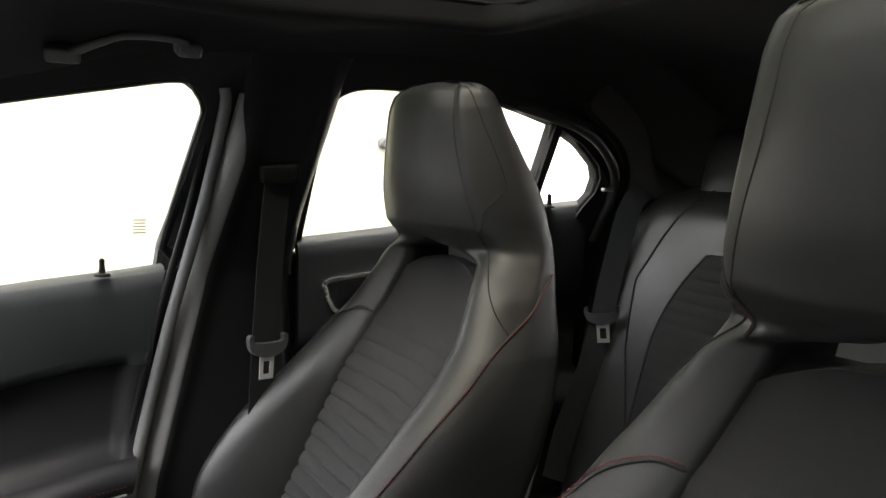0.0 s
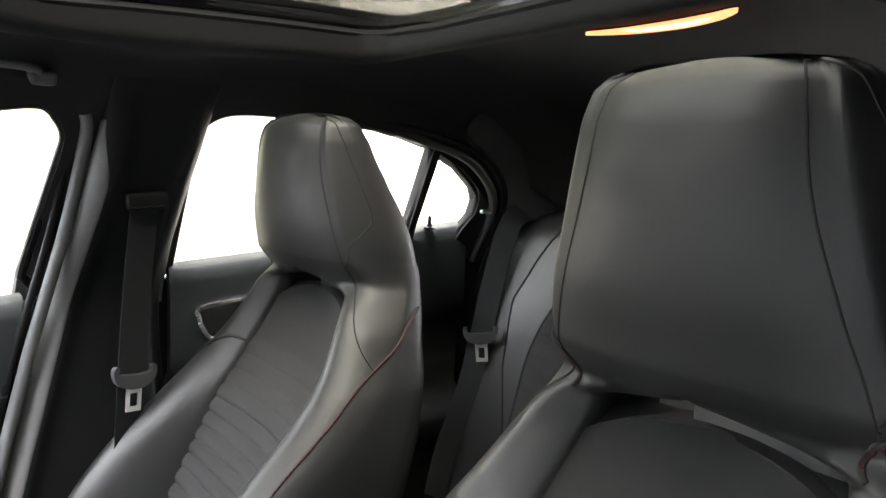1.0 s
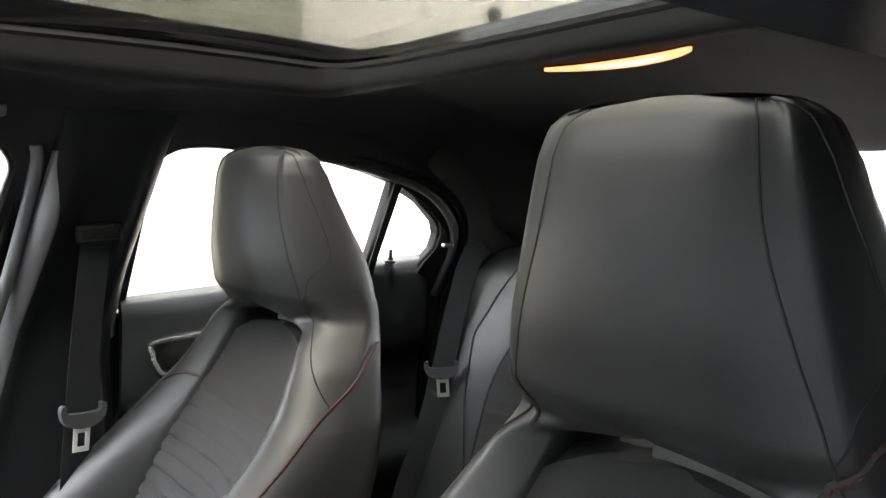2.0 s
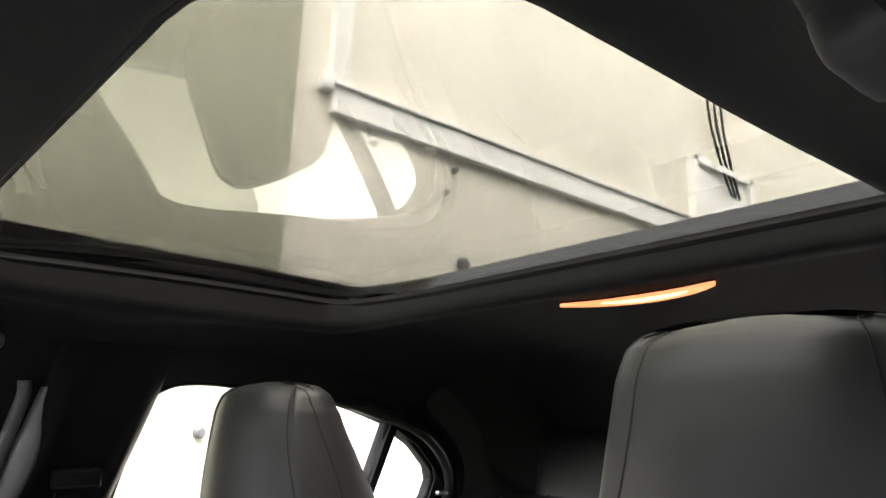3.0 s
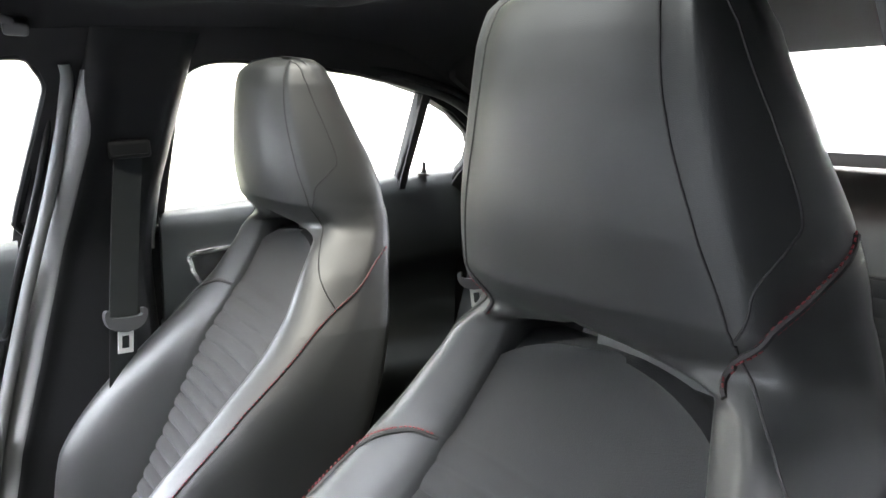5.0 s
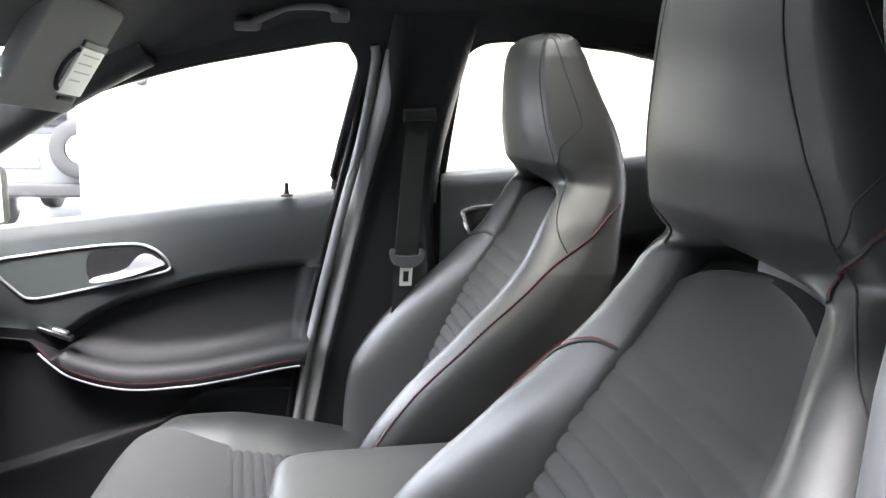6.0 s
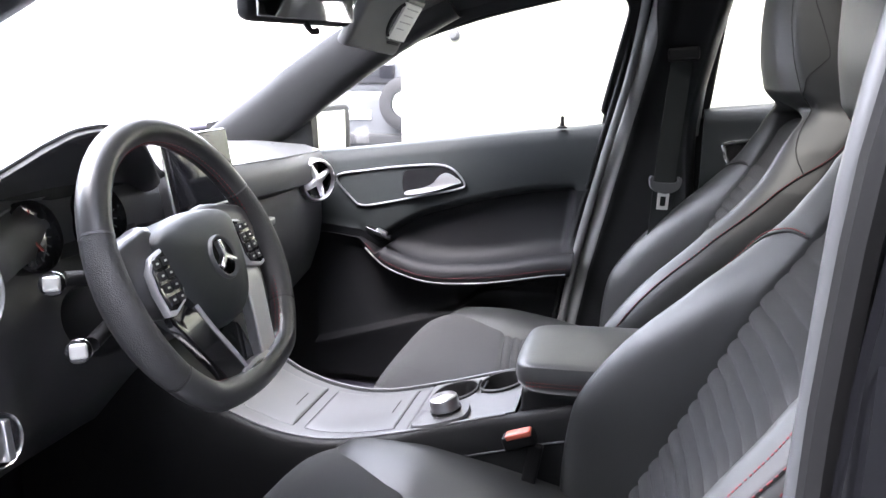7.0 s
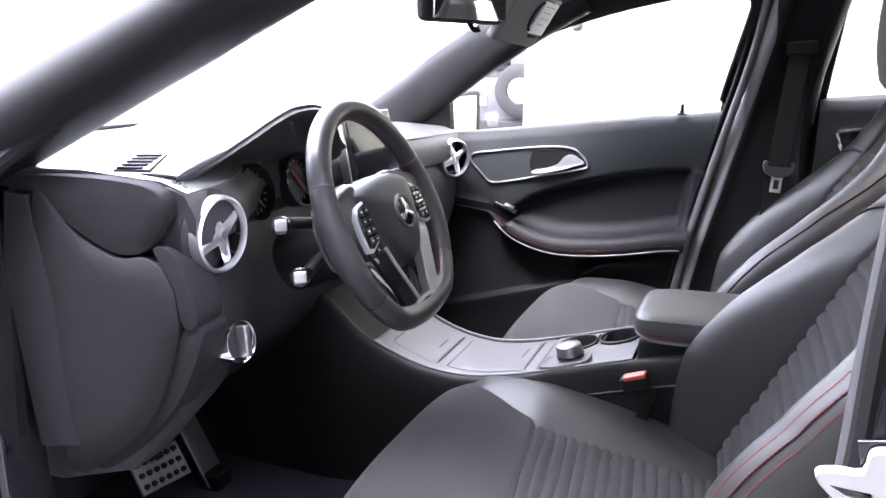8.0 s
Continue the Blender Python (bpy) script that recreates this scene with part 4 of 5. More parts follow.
def door_section(x):
    zs, zt, za = sill(x), smooth_table(TRIM_Z, x)[0], smooth_table(ARM_Z, x)[0]
    k = min(1, max(0, (x + 1.0) / 0.10))
    k = k * k * (3 - 2 * k)
    e = min(1, max(0, (-0.425 - x) / 0.02))
    zt = max(zt, za + 0.03)
    ya = 0.672 - 0.05 * k
    deep = 0.672 + 0.028 * e * k
    pz = lerp_table([(-1.12, 0.34), (-0.984, 0.38), (-0.72, 0.462), (-0.655, 0.515), (-0.60, 0.53), (-0.43, 0.53)], x)[0]
    pk = min(1, max(0, (-0.60 - x) / 0.05))
    rows = [(0.715, zs + 0.002), (0.69, zs + 0.006), (0.676, zs - 0.004), (0.668, zs - 0.03), (0.664, (zs + zt) / 2), (0.666, zt + 0.016), (0.670, zt + 0.004),
            (deep - 0.006, zt - 0.008), (deep, zt - 0.03), (deep, za + 0.075), (deep - 0.008, za + 0.046), (ya + 0.035, za + 0.036), (ya + 0.012, za + 0.032),
            (ya, za + 0.018), (ya, za - 0.004), (ya + 0.012, za - 0.018), (0.675 + 0.012 * pk, za - 0.034), (0.684 + 0.02 * pk, min(za - 0.045, pz + 0.012)),
            (0.684 + 0.016 * pk, pz + 0.006), (0.676, pz), (0.674, pz - 0.006), (0.680, pz - 0.02), (0.68, 0.25)]
    out, last = [], 9
    for yy, z in rows:
        z = min(max(z, 0.22), last - 0.0005)
        last = z
        out.append(Vector((x + max(0, (x + 0.55) / 0.145) * (0.045 - 0.17 * (0.955 - z)), yy, z)))
    return out


for name, r0, r1, mat, lab in (("upper_trim", 0, 8, DOORSOFT, "dark grey padded upper door trim"), ("insert", 7, 12, DARK, "black recessed door insert"), ("armrest", 11, 17, DARK, "dark grey padded door armrest"),
                                ("lower_trim", 16, 23, DARK, "black lower door trim with a pocket")):
    part(name, thicken(loft([door_section(x)[r0:r1] for x in span(-1.12, -0.405, 110)], closed=False, caps=False), (0, 0.02, 0)), mat, pdoor, lab, 60)
axs = span(-0.955, -0.432, 50)
part("chrome_strip", tube([Vector((a, 0.672 - 0.05 * min(1, max(0, (a + 1.0) / 0.10)) - 0.002, smooth_table(ARM_Z, a)[0] - 0.010)) for a in axs], 0.0022, 8), SATIN, pdoor, "bright chrome trim strip")
stitches([Vector((a, 0.671 - 0.05 * min(1, max(0, (a + 1.0) / 0.10)) - 0.002, smooth_table(ARM_Z, a)[0] + 0.004)) for a in span(-0.955, -0.432, 160)], pdoor, "red stitching on the door armrest")
bez = [(-1.034, 0.806), (-0.95, 0.826), (-0.83, 0.842), (-0.752, 0.845), (-0.715, 0.83), (-0.692, 0.797), (-0.725, 0.783), (-0.82, 0.762), (-0.93, 0.738), (-0.968, 0.735), (-0.99, 0.748)]
bzl = flat2(bez, 6)
part("handle_bezel", tube([Vector((a, 0.660, b)) for a, b in bzl], 0.0028, 8, True), SATIN, pdoor, "chrome surround of the handle recess")
part("handle_recess", plate(bzl, [], lambda a, b, d: Vector((a, 0.6625 + d, b)), 0.01), DOORSOFT, pdoor, "dark recess behind the handle")
cup = [(-0.85, 0.775), (-0.848, 0.826), (-0.80, 0.836), (-0.745, 0.838), (-0.71, 0.818), (-0.74, 0.795), (-0.80, 0.778)]
part("handle_cup", plate(flat2(cup, 5), [], lambda a, b, d: Vector((a, 0.6585 + d, b)), 0.006), GLOSS, pdoor, "black cup behind the handle")
lev = [(-0.842, 0.777), (-0.80, 0.787), (-0.772, 0.800), (-0.752, 0.822), (-0.730, 0.824), (-0.703, 0.805), (-0.72, 0.797), (-0.787, 0.777), (-0.838, 0.769)]
part("door_handle", plate(flat2(lev, 5), [], lambda a, b, d: Vector((a, 0.644 + d + 0.012 * max(0, (a + 0.76) / 0.05), b)), 0.010), LEVER, pdoor, "satin silver door release")
sw = part("window_switch", rbox((0.07, 0.022, 0.01), 0.003, pose(-0.915, 0.64, 0.668, 0, 22, 0)), GLOSS, pdoor, "black window switch panel")
part("switch_edge", rbox((0.03, 0.016, 0.006), 0.002, pose(-0.905, 0.64, 0.672, 0, 22, 0)), SATIN, sw, "silver switch")


def lock_pin(x, y, parent):
    return part("lock_pin", lathe([(0.013, 0), (0.012, 0.004), (0.006, 0.006), (0.004, 0.018), (0.0045, 0.026), (0.002, 0.029)], pose(x, y, sill(x) + 0.001), 16), RUBBER, parent, "black lock pin")


lock_pin(-0.457, 0.672, pdoor)

rdoor = thing("rear_door", "closed rear passenger door with black padded trim", "car door", "doors")


def rdoor_section(x):
    zs = sill(x)
    return [Vector((x, yy, z)) for yy, z in ((0.715, zs), (0.69, zs + 0.006), (0.676, zs - 0.004), (0.668, zs - 0.03), (0.668, zs - 0.16), (0.672, zs - 0.19),
                                             (0.69, zs - 0.20), (0.695, 0.7), (0.64, 0.66), (0.635, 0.62), (0.68, 0.58), (0.68, 0.3))]


part("door_panel", thicken(loft([rdoor_section(x) for x in span(-0.135, 0.50, 24)], closed=False, caps=False), (0, 0.02, 0)), SOFT, rdoor, "dark grey padded door trim", 60)
rh = [(-0.087, 0.902), (-0.09, 0.912), (-0.075, 0.919), (0.0, 0.928), (0.10, 0.936), (0.13, 0.92), (0.10, 0.875), (-0.05, 0.86), (-0.08, 0.88)]
part("handle_bezel", tube([Vector((a, 0.66, b)) for a, b in flat2(rh, 5)], 0.0055, 8, True), CHROME, rdoor, "chrome surround of the handle recess")
part("handle_recess", plate(flat2(rh, 5), [], lambda a, b, d: Vector((a, 0.6635 + d, b)), 0.01), GLOSS, rdoor, "dark recess behind the handle")
lock_pin(0.405, 0.672, rdoor)

# trim behind the rear door with the belt outlet and a coat hook
OUTER = [(0.10, 1.275), (0.241, 1.262), (0.35, 1.240), (0.43, 1.218), (0.50, 1.177), (0.544, 1.13), (0.556, 1.075), (0.548, 1.03), (0.540, 0.985)]
for k, r, mat, lab in ((0.0, 0.008, HARD, "black edge of the rear pillar trim"), (0.55, 0.010, SEAL, "grey rubber door seal round the rear door")):
    pts = [Vector((a - 0.030 * k, side_y(min(b, 1.2)) - 0.018 + 0.016 * k, b - 0.018 * k)) for a, b in flat2(OUTER, 6, False)]
    struct("door_seal", tube(pts, r, 12), mat, lab, "seal", 70)
struct("c_pillar", plate(flat2([(0.53, 0.5), (0.535, 0.8), (0.545, 1.0), (0.562, 1.075), (0.552, 1.13), (0.512, 1.18), (0.45, 1.22), (0.40, 1.26), (0.5, 1.31), (0.9, 1.27), (1.3, 1.15), (1.3, 0.8), (1.3, 0.5), (0.9, 0.48)], 3), [],
                         lambda a, b, d: Vector((a, side_y(b) - 0.03 + d, b)), 0.025), LINER, "dark rear pillar trim", "pillar")
hook = thing("coat_hook", "small light grey clip on the rear pillar", "hook")
part("clip", rbox((0.026, 0.012, 0.008), 0.003, pose(0.514, side_y(1.1) - 0.018, 1.088)), SATIN, hook)


# ---- grab handles ----
def grab_handle(x0, x1, s, z0, z1, y=0.455):
    g = thing("grab_handle", "grey folding grab handle over the door", "grab handle")
    y = s * y
    part("grip", tube(curve([(x0 + 0.03, y, z0 + 0.002), (x0 + 0.06, y, z0 + 0.016), ((x0 + x1) / 2, y, (z0 + z1) / 2 + 0.02), (x1 - 0.04, y, z1 + 0.012), (x1 - 0.015, y, z1 + 0.004)], 6),
                      lambda t: 0.0075 - 0.002 * math.sin(math.pi * t), 12), HANDLE, g, "grey plastic grip")
    for x, z, w in ((x0 + 0.02, z0, 0.045), (x1 - 0.012, z1, 0.034)):
        part("foot", rbox((w, 0.05, 0.020), 0.008, pose(x, y + s * 0.02, z + 0.002, s * 15, 0, 0), 4), HANDLE, g, "rounded grey end of the handle")
    return g


grab_handle(-0.530, -0.335, 1, 1.268, 1.288, 0.495)
grab_handle(-0.53, -0.35, -1, 1.250, 1.268, 0.552)

# ---- dashboard ----
dash = thing("dashboard", "black soft-touch dashboard with round chrome vents", "dashboard")


def dash_section(y):
    drop = lerp_table([(-0.70, 0.0), (-0.2, 0.0), (0.0, -0.01), (0.6, -0.045), (0.7, -0.045)], y)[0]
    bx = smooth_table([(-0.70, 0.088), (-0.60, 0.084), (-0.53, 0.062), (-0.46, 0.024), (-0.40, 0.004), (-0.36, 0.0), (0.0, 0.0), (0.3, -0.01), (0.68, -0.06)], y)[0]
    rows = [(-1.62, 0.90), (-1.40, 0.93), (-1.2, 0.937), (-1.06, 0.93), (-1.02, 0.918), (-1.004, 0.89), (-1.006, 0.852), (-1.034, 0.837), (-1.021, 0.816), (-1.02, 0.74), (-1.03, 0.68),
            (-1.06, 0.60), (-1.15, 0.50), (-1.3, 0.45), (-1.45, 0.45), (-1.6, 0.5)]
    return [Vector((a + bx, y, b + drop)) for a, b in rows]


part("dash_body", loft([dash_section(y) for y in span(-0.665, 0.66, 50)]), DASHSOFT, dash, "black padded dashboard body", 50)
# pale sheet over the top, standing for the light that falls on it
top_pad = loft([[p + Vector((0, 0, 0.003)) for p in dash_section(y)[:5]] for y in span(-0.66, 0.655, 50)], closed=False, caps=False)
part("top_pad", thicken(top_pad, (0, 0, -0.006)), DASHLIT, dash, "soft top of the dashboard, toned paler for windscreen light", 50)
cap_up = [(-1.19, 0.93), (-1.05, 0.936), (-0.965, 0.928), (-0.945, 0.90), (-0.975, 0.85), (-1.03, 0.836), (-1.10, 0.862), (-1.17, 0.905)]
cap_lo = [(-1.177, 0.899), (-1.10, 0.855), (-1.035, 0.831), (-0.985, 0.836), (-0.950, 0.812), (-0.938, 0.76), (-0.955, 0.69), (-1.0, 0.60), (-1.08, 0.53), (-1.17, 0.51)]


def pad(outline, y0, depth, bulge, mat, name, label):
    """A puffed panel facing the doorway."""
    pts = flat2(outline, 5)
    cx = sum(a for a, b in pts) / len(pts)
    cz = sum(b for a, b in pts) / len(pts)
    rings = []
    for k, o in ((1.0, depth), (1.0, 0.005), (0.994, 0.0015), (0.982, 0.0), (0.7, -bulge * 0.6), (0.35, -bulge), (0.02, -bulge)):
        rings.append([Vector((cx + (a - cx) * k, y0 + o, cz + (b - cz) * k)) for a, b in pts])
    return part(name, loft(rings), mat, dash, label, 50)


pad(cap_up, -0.688, 0.05, 0.004, DASHEND, "end_pad", "padded end of the dashboard top")
pad(cap_lo, -0.69, 0.05, 0.005, DASHEND, "end_cover", "large dark cover at the end of the dashboard")
knee = [(-0.972, 0.850), (-0.935, 0.842), (-0.908, 0.775), (-0.915, 0.747), (-0.934, 0.75), (-0.944, 0.80)]
pad(knee, -0.686, 0.05, 0.003, DASHEND, "knee_trim", "dark trim beside the vent")
kl2 = [(-0.935, 0.742), (-0.905, 0.738), (-0.95, 0.64), (-1.02, 0.56), (-1.10, 0.50), (-1.12, 0.515), (-1.04, 0.58), (-0.975, 0.65)]
pad(kl2, -0.682, 0.05, 0.003, DASHEND, "knee_trim", "dark trim under the light switch")


def vent(x, y, z, parent, r, yaw=0):
    m = pose(x, y, z, 0, 90, yaw)
    ringp = part("air_vent", lathe([(r * 0.87, -0.004), (r * 0.875, 0.010), (r * 0.91, 0.016), (r * 0.97, 0.014), (r, 0.004), (r, -0.02)], m, 44), VENTMETAL, parent, "round chrome air vent")
    part("vent_core", lathe([(0.0, -0.024), (r * 0.86, -0.024), (r * 0.872, 0.006), (r * 0.885, -0.01)], m, 32), GLOSS, ringp, "black vent core")
    for a in (25, 115):
        bl = []
        for t in span(-1, 1, 11):
            w = (0.0130 - 0.0045 * abs(t)) * r / 0.06
            c = m @ pose(0, 0, 0, 0, 0, a)
            bl.append([c @ Vector((t * r * 0.88, w * math.cos(q), 0.010 - 0.009 * abs(t) + 0.004 * math.sin(q))) for q in [2 * math.pi * i / 8 for i in range(8)]])
        part("vane", loft(bl), VENTMETAL, ringp, "chrome vent vane")
    part("vent_hub", lathe([(0, 0.016), (0.007, 0.015), (0.011, 0.004)], m, 16), VENTMETAL, ringp)
    return ringp


part("vent_pod", lathe([(0.066, -0.09), (0.072, -0.02), (0.068, 0.0), (0.060, 0.006)], pose(-0.935, -0.613, 0.858, 0, 90, 0) @ Matrix.Scale(0.9, 4), 40), CARBON, dash, "dark woven pod round the vent")
vent(-0.929, -0.613, 0.858, dash, 0.0535)
vent(-1.046, 0.553, 0.812, dash, 0.053, -24)
for y in (0.08, -0.1):
    vent(-1.0, y, 0.80, dash, 0.042)

hood = []
for y in span(-0.66, -0.18, 41):
    t = (y + 0.37) / (0.19 if y > -0.37 else 0.29)
    top = smooth_table([(-0.70, 0.921), (-0.655, 0.928), (-0.592, 0.950), (-0.513, 0.981), (-0.44, 1.008), (-0.393, 1.017), (-0.33, 1.013), (-0.26, 0.985), (-0.18, 0.925)], y)[0]
    back = -0.928 - 0.05 * abs(t) ** 2
    hood.append(curve([(-1.30, y, 0.925), (-1.12, y, top - 0.006), (-0.98, y, top), (back, y, top - 0.006), (back - 0.004, y, top - 0.016), (-1.0, y, top - 0.026), (-1.03, y, min(top - 0.03, 0.91)), (-1.1, y, 0.87)], 3, True))
part("instrument_hood", loft(hood), HOODSOFT, dash, "black hood over the instruments")
# the same pale lit tone laid over the top of the hood
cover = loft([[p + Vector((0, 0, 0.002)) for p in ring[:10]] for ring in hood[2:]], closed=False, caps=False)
part("hood_lit_top", thicken(cover, (0, 0, 0.003)), DASHLIT, dash, "pale sheet on the hood for the windscreen light on its top", 50)
part("instrument_back", rbox((0.01, 0.32, 0.13), 0.004, pose(-1.02, -0.37, 0.90, 0, -12, 0)), HARD, dash, "dark instrument panel")
for y in (-0.430, -0.30):
    m = pose(-1.005, y, 0.878, 0, 78, 0)
    dl = part("dial", lathe([(0.046, -0.01), (0.046, 0.016), (0.043, 0.018), (0.041, 0.004), (0.0, 0.003)], m, 32), GLOSS, dash, "round instrument dial")
    part("needle", rbox((0.05, 0.003, 0.002), 0, m @ pose(0, 0, 0.008, 0, 0, 35)), CARRED, dl, "red needle")
    part("dial_face", lathe([(0, 0.005), (0.038, 0.005), (0.038, 0.003)], m, 28), GLOSS, dl)
    for k in range(14):
        a = radians(-40 + k * 20)
        part("dial_mark", rbox((0.006, 0.0018, 0.001), 0, m @ pose(0.033 * math.cos(a), 0.033 * math.sin(a), 0.006, 0, 0, math.degrees(a))), GREY if k < 10 else CARRED, dl)

# defroster grille on the top
gx = Vector((0.060, 0.008, 0.002)).normalized()
gn = gx.cross(Vector((-0.035, 0.035, 0.014))).normalized()
gy = gn.cross(gx)
GM = Matrix(((gx.x, gy.x, gn.x, -1.034), (gx.y, gy.y, gn.y, -0.627), (gx.z, gy.z, gn.z, 0.945), (0, 0, 0, 1)))
part("defroster_grille", rbox((0.056, 0.046, 0.004), 0.001, GM @ pose(0, 0, 0.0055)), DASHLIT, dash, "defroster grille in the pale lit tone of the dashboard top")
for k in range(5):
    part("slat", rbox((0.040, 0.0050, 0.003), 0.001, GM @ pose(-0.004 + 0.002 * k, -0.018 + 0.009 * k, 0.0075)), RUBBER, dash)
# light switch
m = pose(-0.906, -0.607, 0.704, 0, 80, -2) @ Matrix.Scale(0.9, 4)
ls = part("light_switch", lathe([(0.033, -0.02), (0.0335, 0.004), (0.0325, 0.006), (0.031, 0.004), (0.0305, -0.004)], m, 36), CHROME, dash, "round light switch with a chrome ring")
part("switch_face", lathe([(0, 0.002), (0.031, 0.002), (0.031, -0.01)], m, 28), GLOSS, ls)
part("switch_grip", rbox((0.050, 0.013, 0.020), 0.004, m @ pose(0, 0, 0.010, 0, 0, -6)), SATIN, ls, "silver turning grip")
# middle screen on the dash and panel below it
scr = thing("display_screen", "free-standing display on the dashboard", "screen")
SM = pose(-0.988, -0.058, 0.916, 0, -10, 0)
part("casing", rbox((0.016, 0.204, 0.128), 0.005, SM), GLOSS, scr, "black screen casing")
part("screen_face", rbox((0.003, 0.182, 0.106), 0.001, SM @ pose(0.0085, 0.004, 0.002)), SCREEN, scr, "dark glass face")
part("screen_foot", rbox((0.05, 0.08, 0.05), 0.01, SM @ pose(-0.02, 0, -0.06)), HARD, scr)
part("screen_edge", rbox((0.018, 0.006, 0.128), 0.002, SM @ pose(0.001, -0.1045, 0)), SATIN, scr, "silver side edge")
part("screen_edge", rbox((0.006, 0.204, 0.004), 0.0015, SM @ pose(0.007, 0, -0.063)), SATIN, scr, "silver lower edge")
for k in range(3):
    slot = part("audio_slot", rbox((0.03, 0.17, 0.009), 0.002, pose(-0.995, -0.03, 0.838 - 0.014 * k)), GLOSS, dash, "row of black audio buttons")
    part("slot_edge", rbox((0.031, 0.17, 0.0022), 0.0008, pose(-0.994, -0.03, 0.8315 - 0.014 * k)), SATIN, slot, "thin silver edge")
part("trim_bar", rbox((0.02, 0.5, 0.016), 0.006, pose(-1.005, -0.02, 0.775)), SATIN, dash, "silver trim bar")

# ---- stalks on the steering column ----
col = thing("steering_column", "black steering column cover with silver-tipped stalks", "steering column")
part("column_cover", lathe([(0.05, -0.22), (0.058, -0.08), (0.062, -0.03), (0.05, -0.02)], pose(-0.765, -0.375, 0.845, 0, 66, 0), 28), HARD, col, "black column cover")
for (x, y, z), y0, z0 in (((-0.877, -0.536, 0.858), -0.43, 0.85), ((-0.836, -0.555, 0.792), -0.42, 0.80)):
    part("stalk", tube([(-0.86, y0, z0), (-0.85, (y + y0) / 2, (z + z0) / 2), (x, y + 0.02, z)], 0.009, 10), HARD, col, "black stalk")
    d = pose(x, y, z, 76, 0, 38) @ Matrix.Scale(0.98, 4)
    tip = part("stalk_tip", lathe([(0.010, -0.02), (0.0125, -0.012), (0.0138, 0.0), (0.013, 0.005), (0.0095, 0.007), (0, 0.007)], d, 24), GLOSS, col, "black stalk end")
    part("tip_ring", lathe([(0.0134, -0.002), (0.0144, -0.001), (0.0144, 0.0025), (0.0134, 0.004)], d, 24), CHROME, tip, "chrome ring")
    part("tip_button", rbox((0.018, 0.017, 0.007), 0.0034, d @ pose(0, 0, 0.0085)), WHITEPL, tip, "pale button")

# ---- steering wheel ----
wheel = thing("steering_wheel", "black leather steering wheel with flat base and silver spokes", "steering wheel")
WM = Matrix.Translation((-0.768, -0.415, 0.860)) @ pose(0, 0, 0, 0, 0, 3.5) @ pose(0, 0, 0, 0, 90 - 24, 0)


def W(u, v, h=0.0):
    """A point of the wheel: u to the right, v up in its plane, h towards the driver."""
    return WM @ Vector((-v, u, h))


def wheel_rim(a0, a1, n):
    pts = []
    for a in span(a0, a1, n):
        u, v = 0.169 * math.sin(radians(a)), 0.169 * math.cos(radians(a))
        k = max(0, -v - 0.14)
        pts.append(W(u, v + k * 0.55, 0))
    return pts


NRM = (WM.to_3x3() @ Vector((0, 0, 1)))
SPOKE = material("dark_satin_spoke", (0.06, 0.06, 0.063), 0.34, metal=0.3)
RIMSKIN = material("smooth_wheel_leather", (0.026, 0.0265, 0.027), 0.36, grain=0.06, grain_size=1300, voronoi=True, spec=0.6)
GRIP = material("perforated_leather", (0.020, 0.020, 0.021), 0.42, grain=0.35, grain_size=760, voronoi=True)
part("rim", tube(wheel_rim(-66, 66, 44), 0.0172, 16, up=NRM), RIMSKIN, wheel, "smooth black leather upper rim")
for s in (1, -1):
    part("grip", tube(wheel_rim(s * 66.8, s * 124, 30), lambda t: 0.0172 + 0.0024 * math.sin(math.pi * t), 16, up=NRM), GRIP, wheel, "perforated leather hand grip")
    for a in (66.4, 124.5):
        part("rim_joint", tube(wheel_rim(s * (a - 0.35), s * (a + 0.35), 2), 0.0176, 16, up=NRM), CONSOLE if a < 90 else DARKTHREAD, wheel, "thin joint of the rim cover")
part("rim", tube(wheel_rim(125, 235, 30), 0.0172, 16, up=NRM), RIMSKIN, wheel, "smooth leather lower rim")
for h in (0.0045, -0.0015):
    stitches([W(p.x, p.y, h) for p in (Vector((0.1520 * math.sin(radians(a)), 0.1520 * math.cos(radians(a)) + 0.55 * max(0, -0.169 * math.cos(radians(a)) - 0.14), 0)) for a in span(-178, 178, 330))], wheel, "red stitching inside the rim", step=0.0042)


def wplate(outline, h, thick, mat, name, label, parent=None, rise=((0.7, 0.0), (0.35, 0.0), (0.02, 0.0)), n=4):
    """A plate lying on the wheel; rise lists how high its face stands above h from the edge to the middle."""
    pts = flat2(outline, n)
    cu = sum(a for a, b in pts) / len(pts)
    cv = sum(b for a, b in pts) / len(pts)
    rings = []
    for k, z in [(0.96, h - thick), (1.0, h - thick * 0.6), (1.0, h - thick * 0.15), (0.97, h)] + [(k, h + z) for k, z in rise]:
        rings.append([W(cu + (a - cu) * k, cv + (b - cv) * k, z) for a, b in pts])
    return part(name, loft(rings), mat, parent or wheel, label, 50)


hubo = [(-0.088, 0.046), (-0.05, 0.060), (0, 0.064), (0.05, 0.060), (0.088, 0.046), (0.086, 0.012), (0.074, -0.026), (0.046, -0.066), (0, -0.082), (-0.046, -0.066), (-0.074, -0.026), (-0.086, 0.012)]
hub = wplate(hubo, 0.000, 0.05, SOFT, "hub", "padded black hub", rise=((0.93, 0.011), (0.86, 0.017), (0.74, 0.022), (0.5, 0.026), (0.25, 0.028), (0.02, 0.028)))
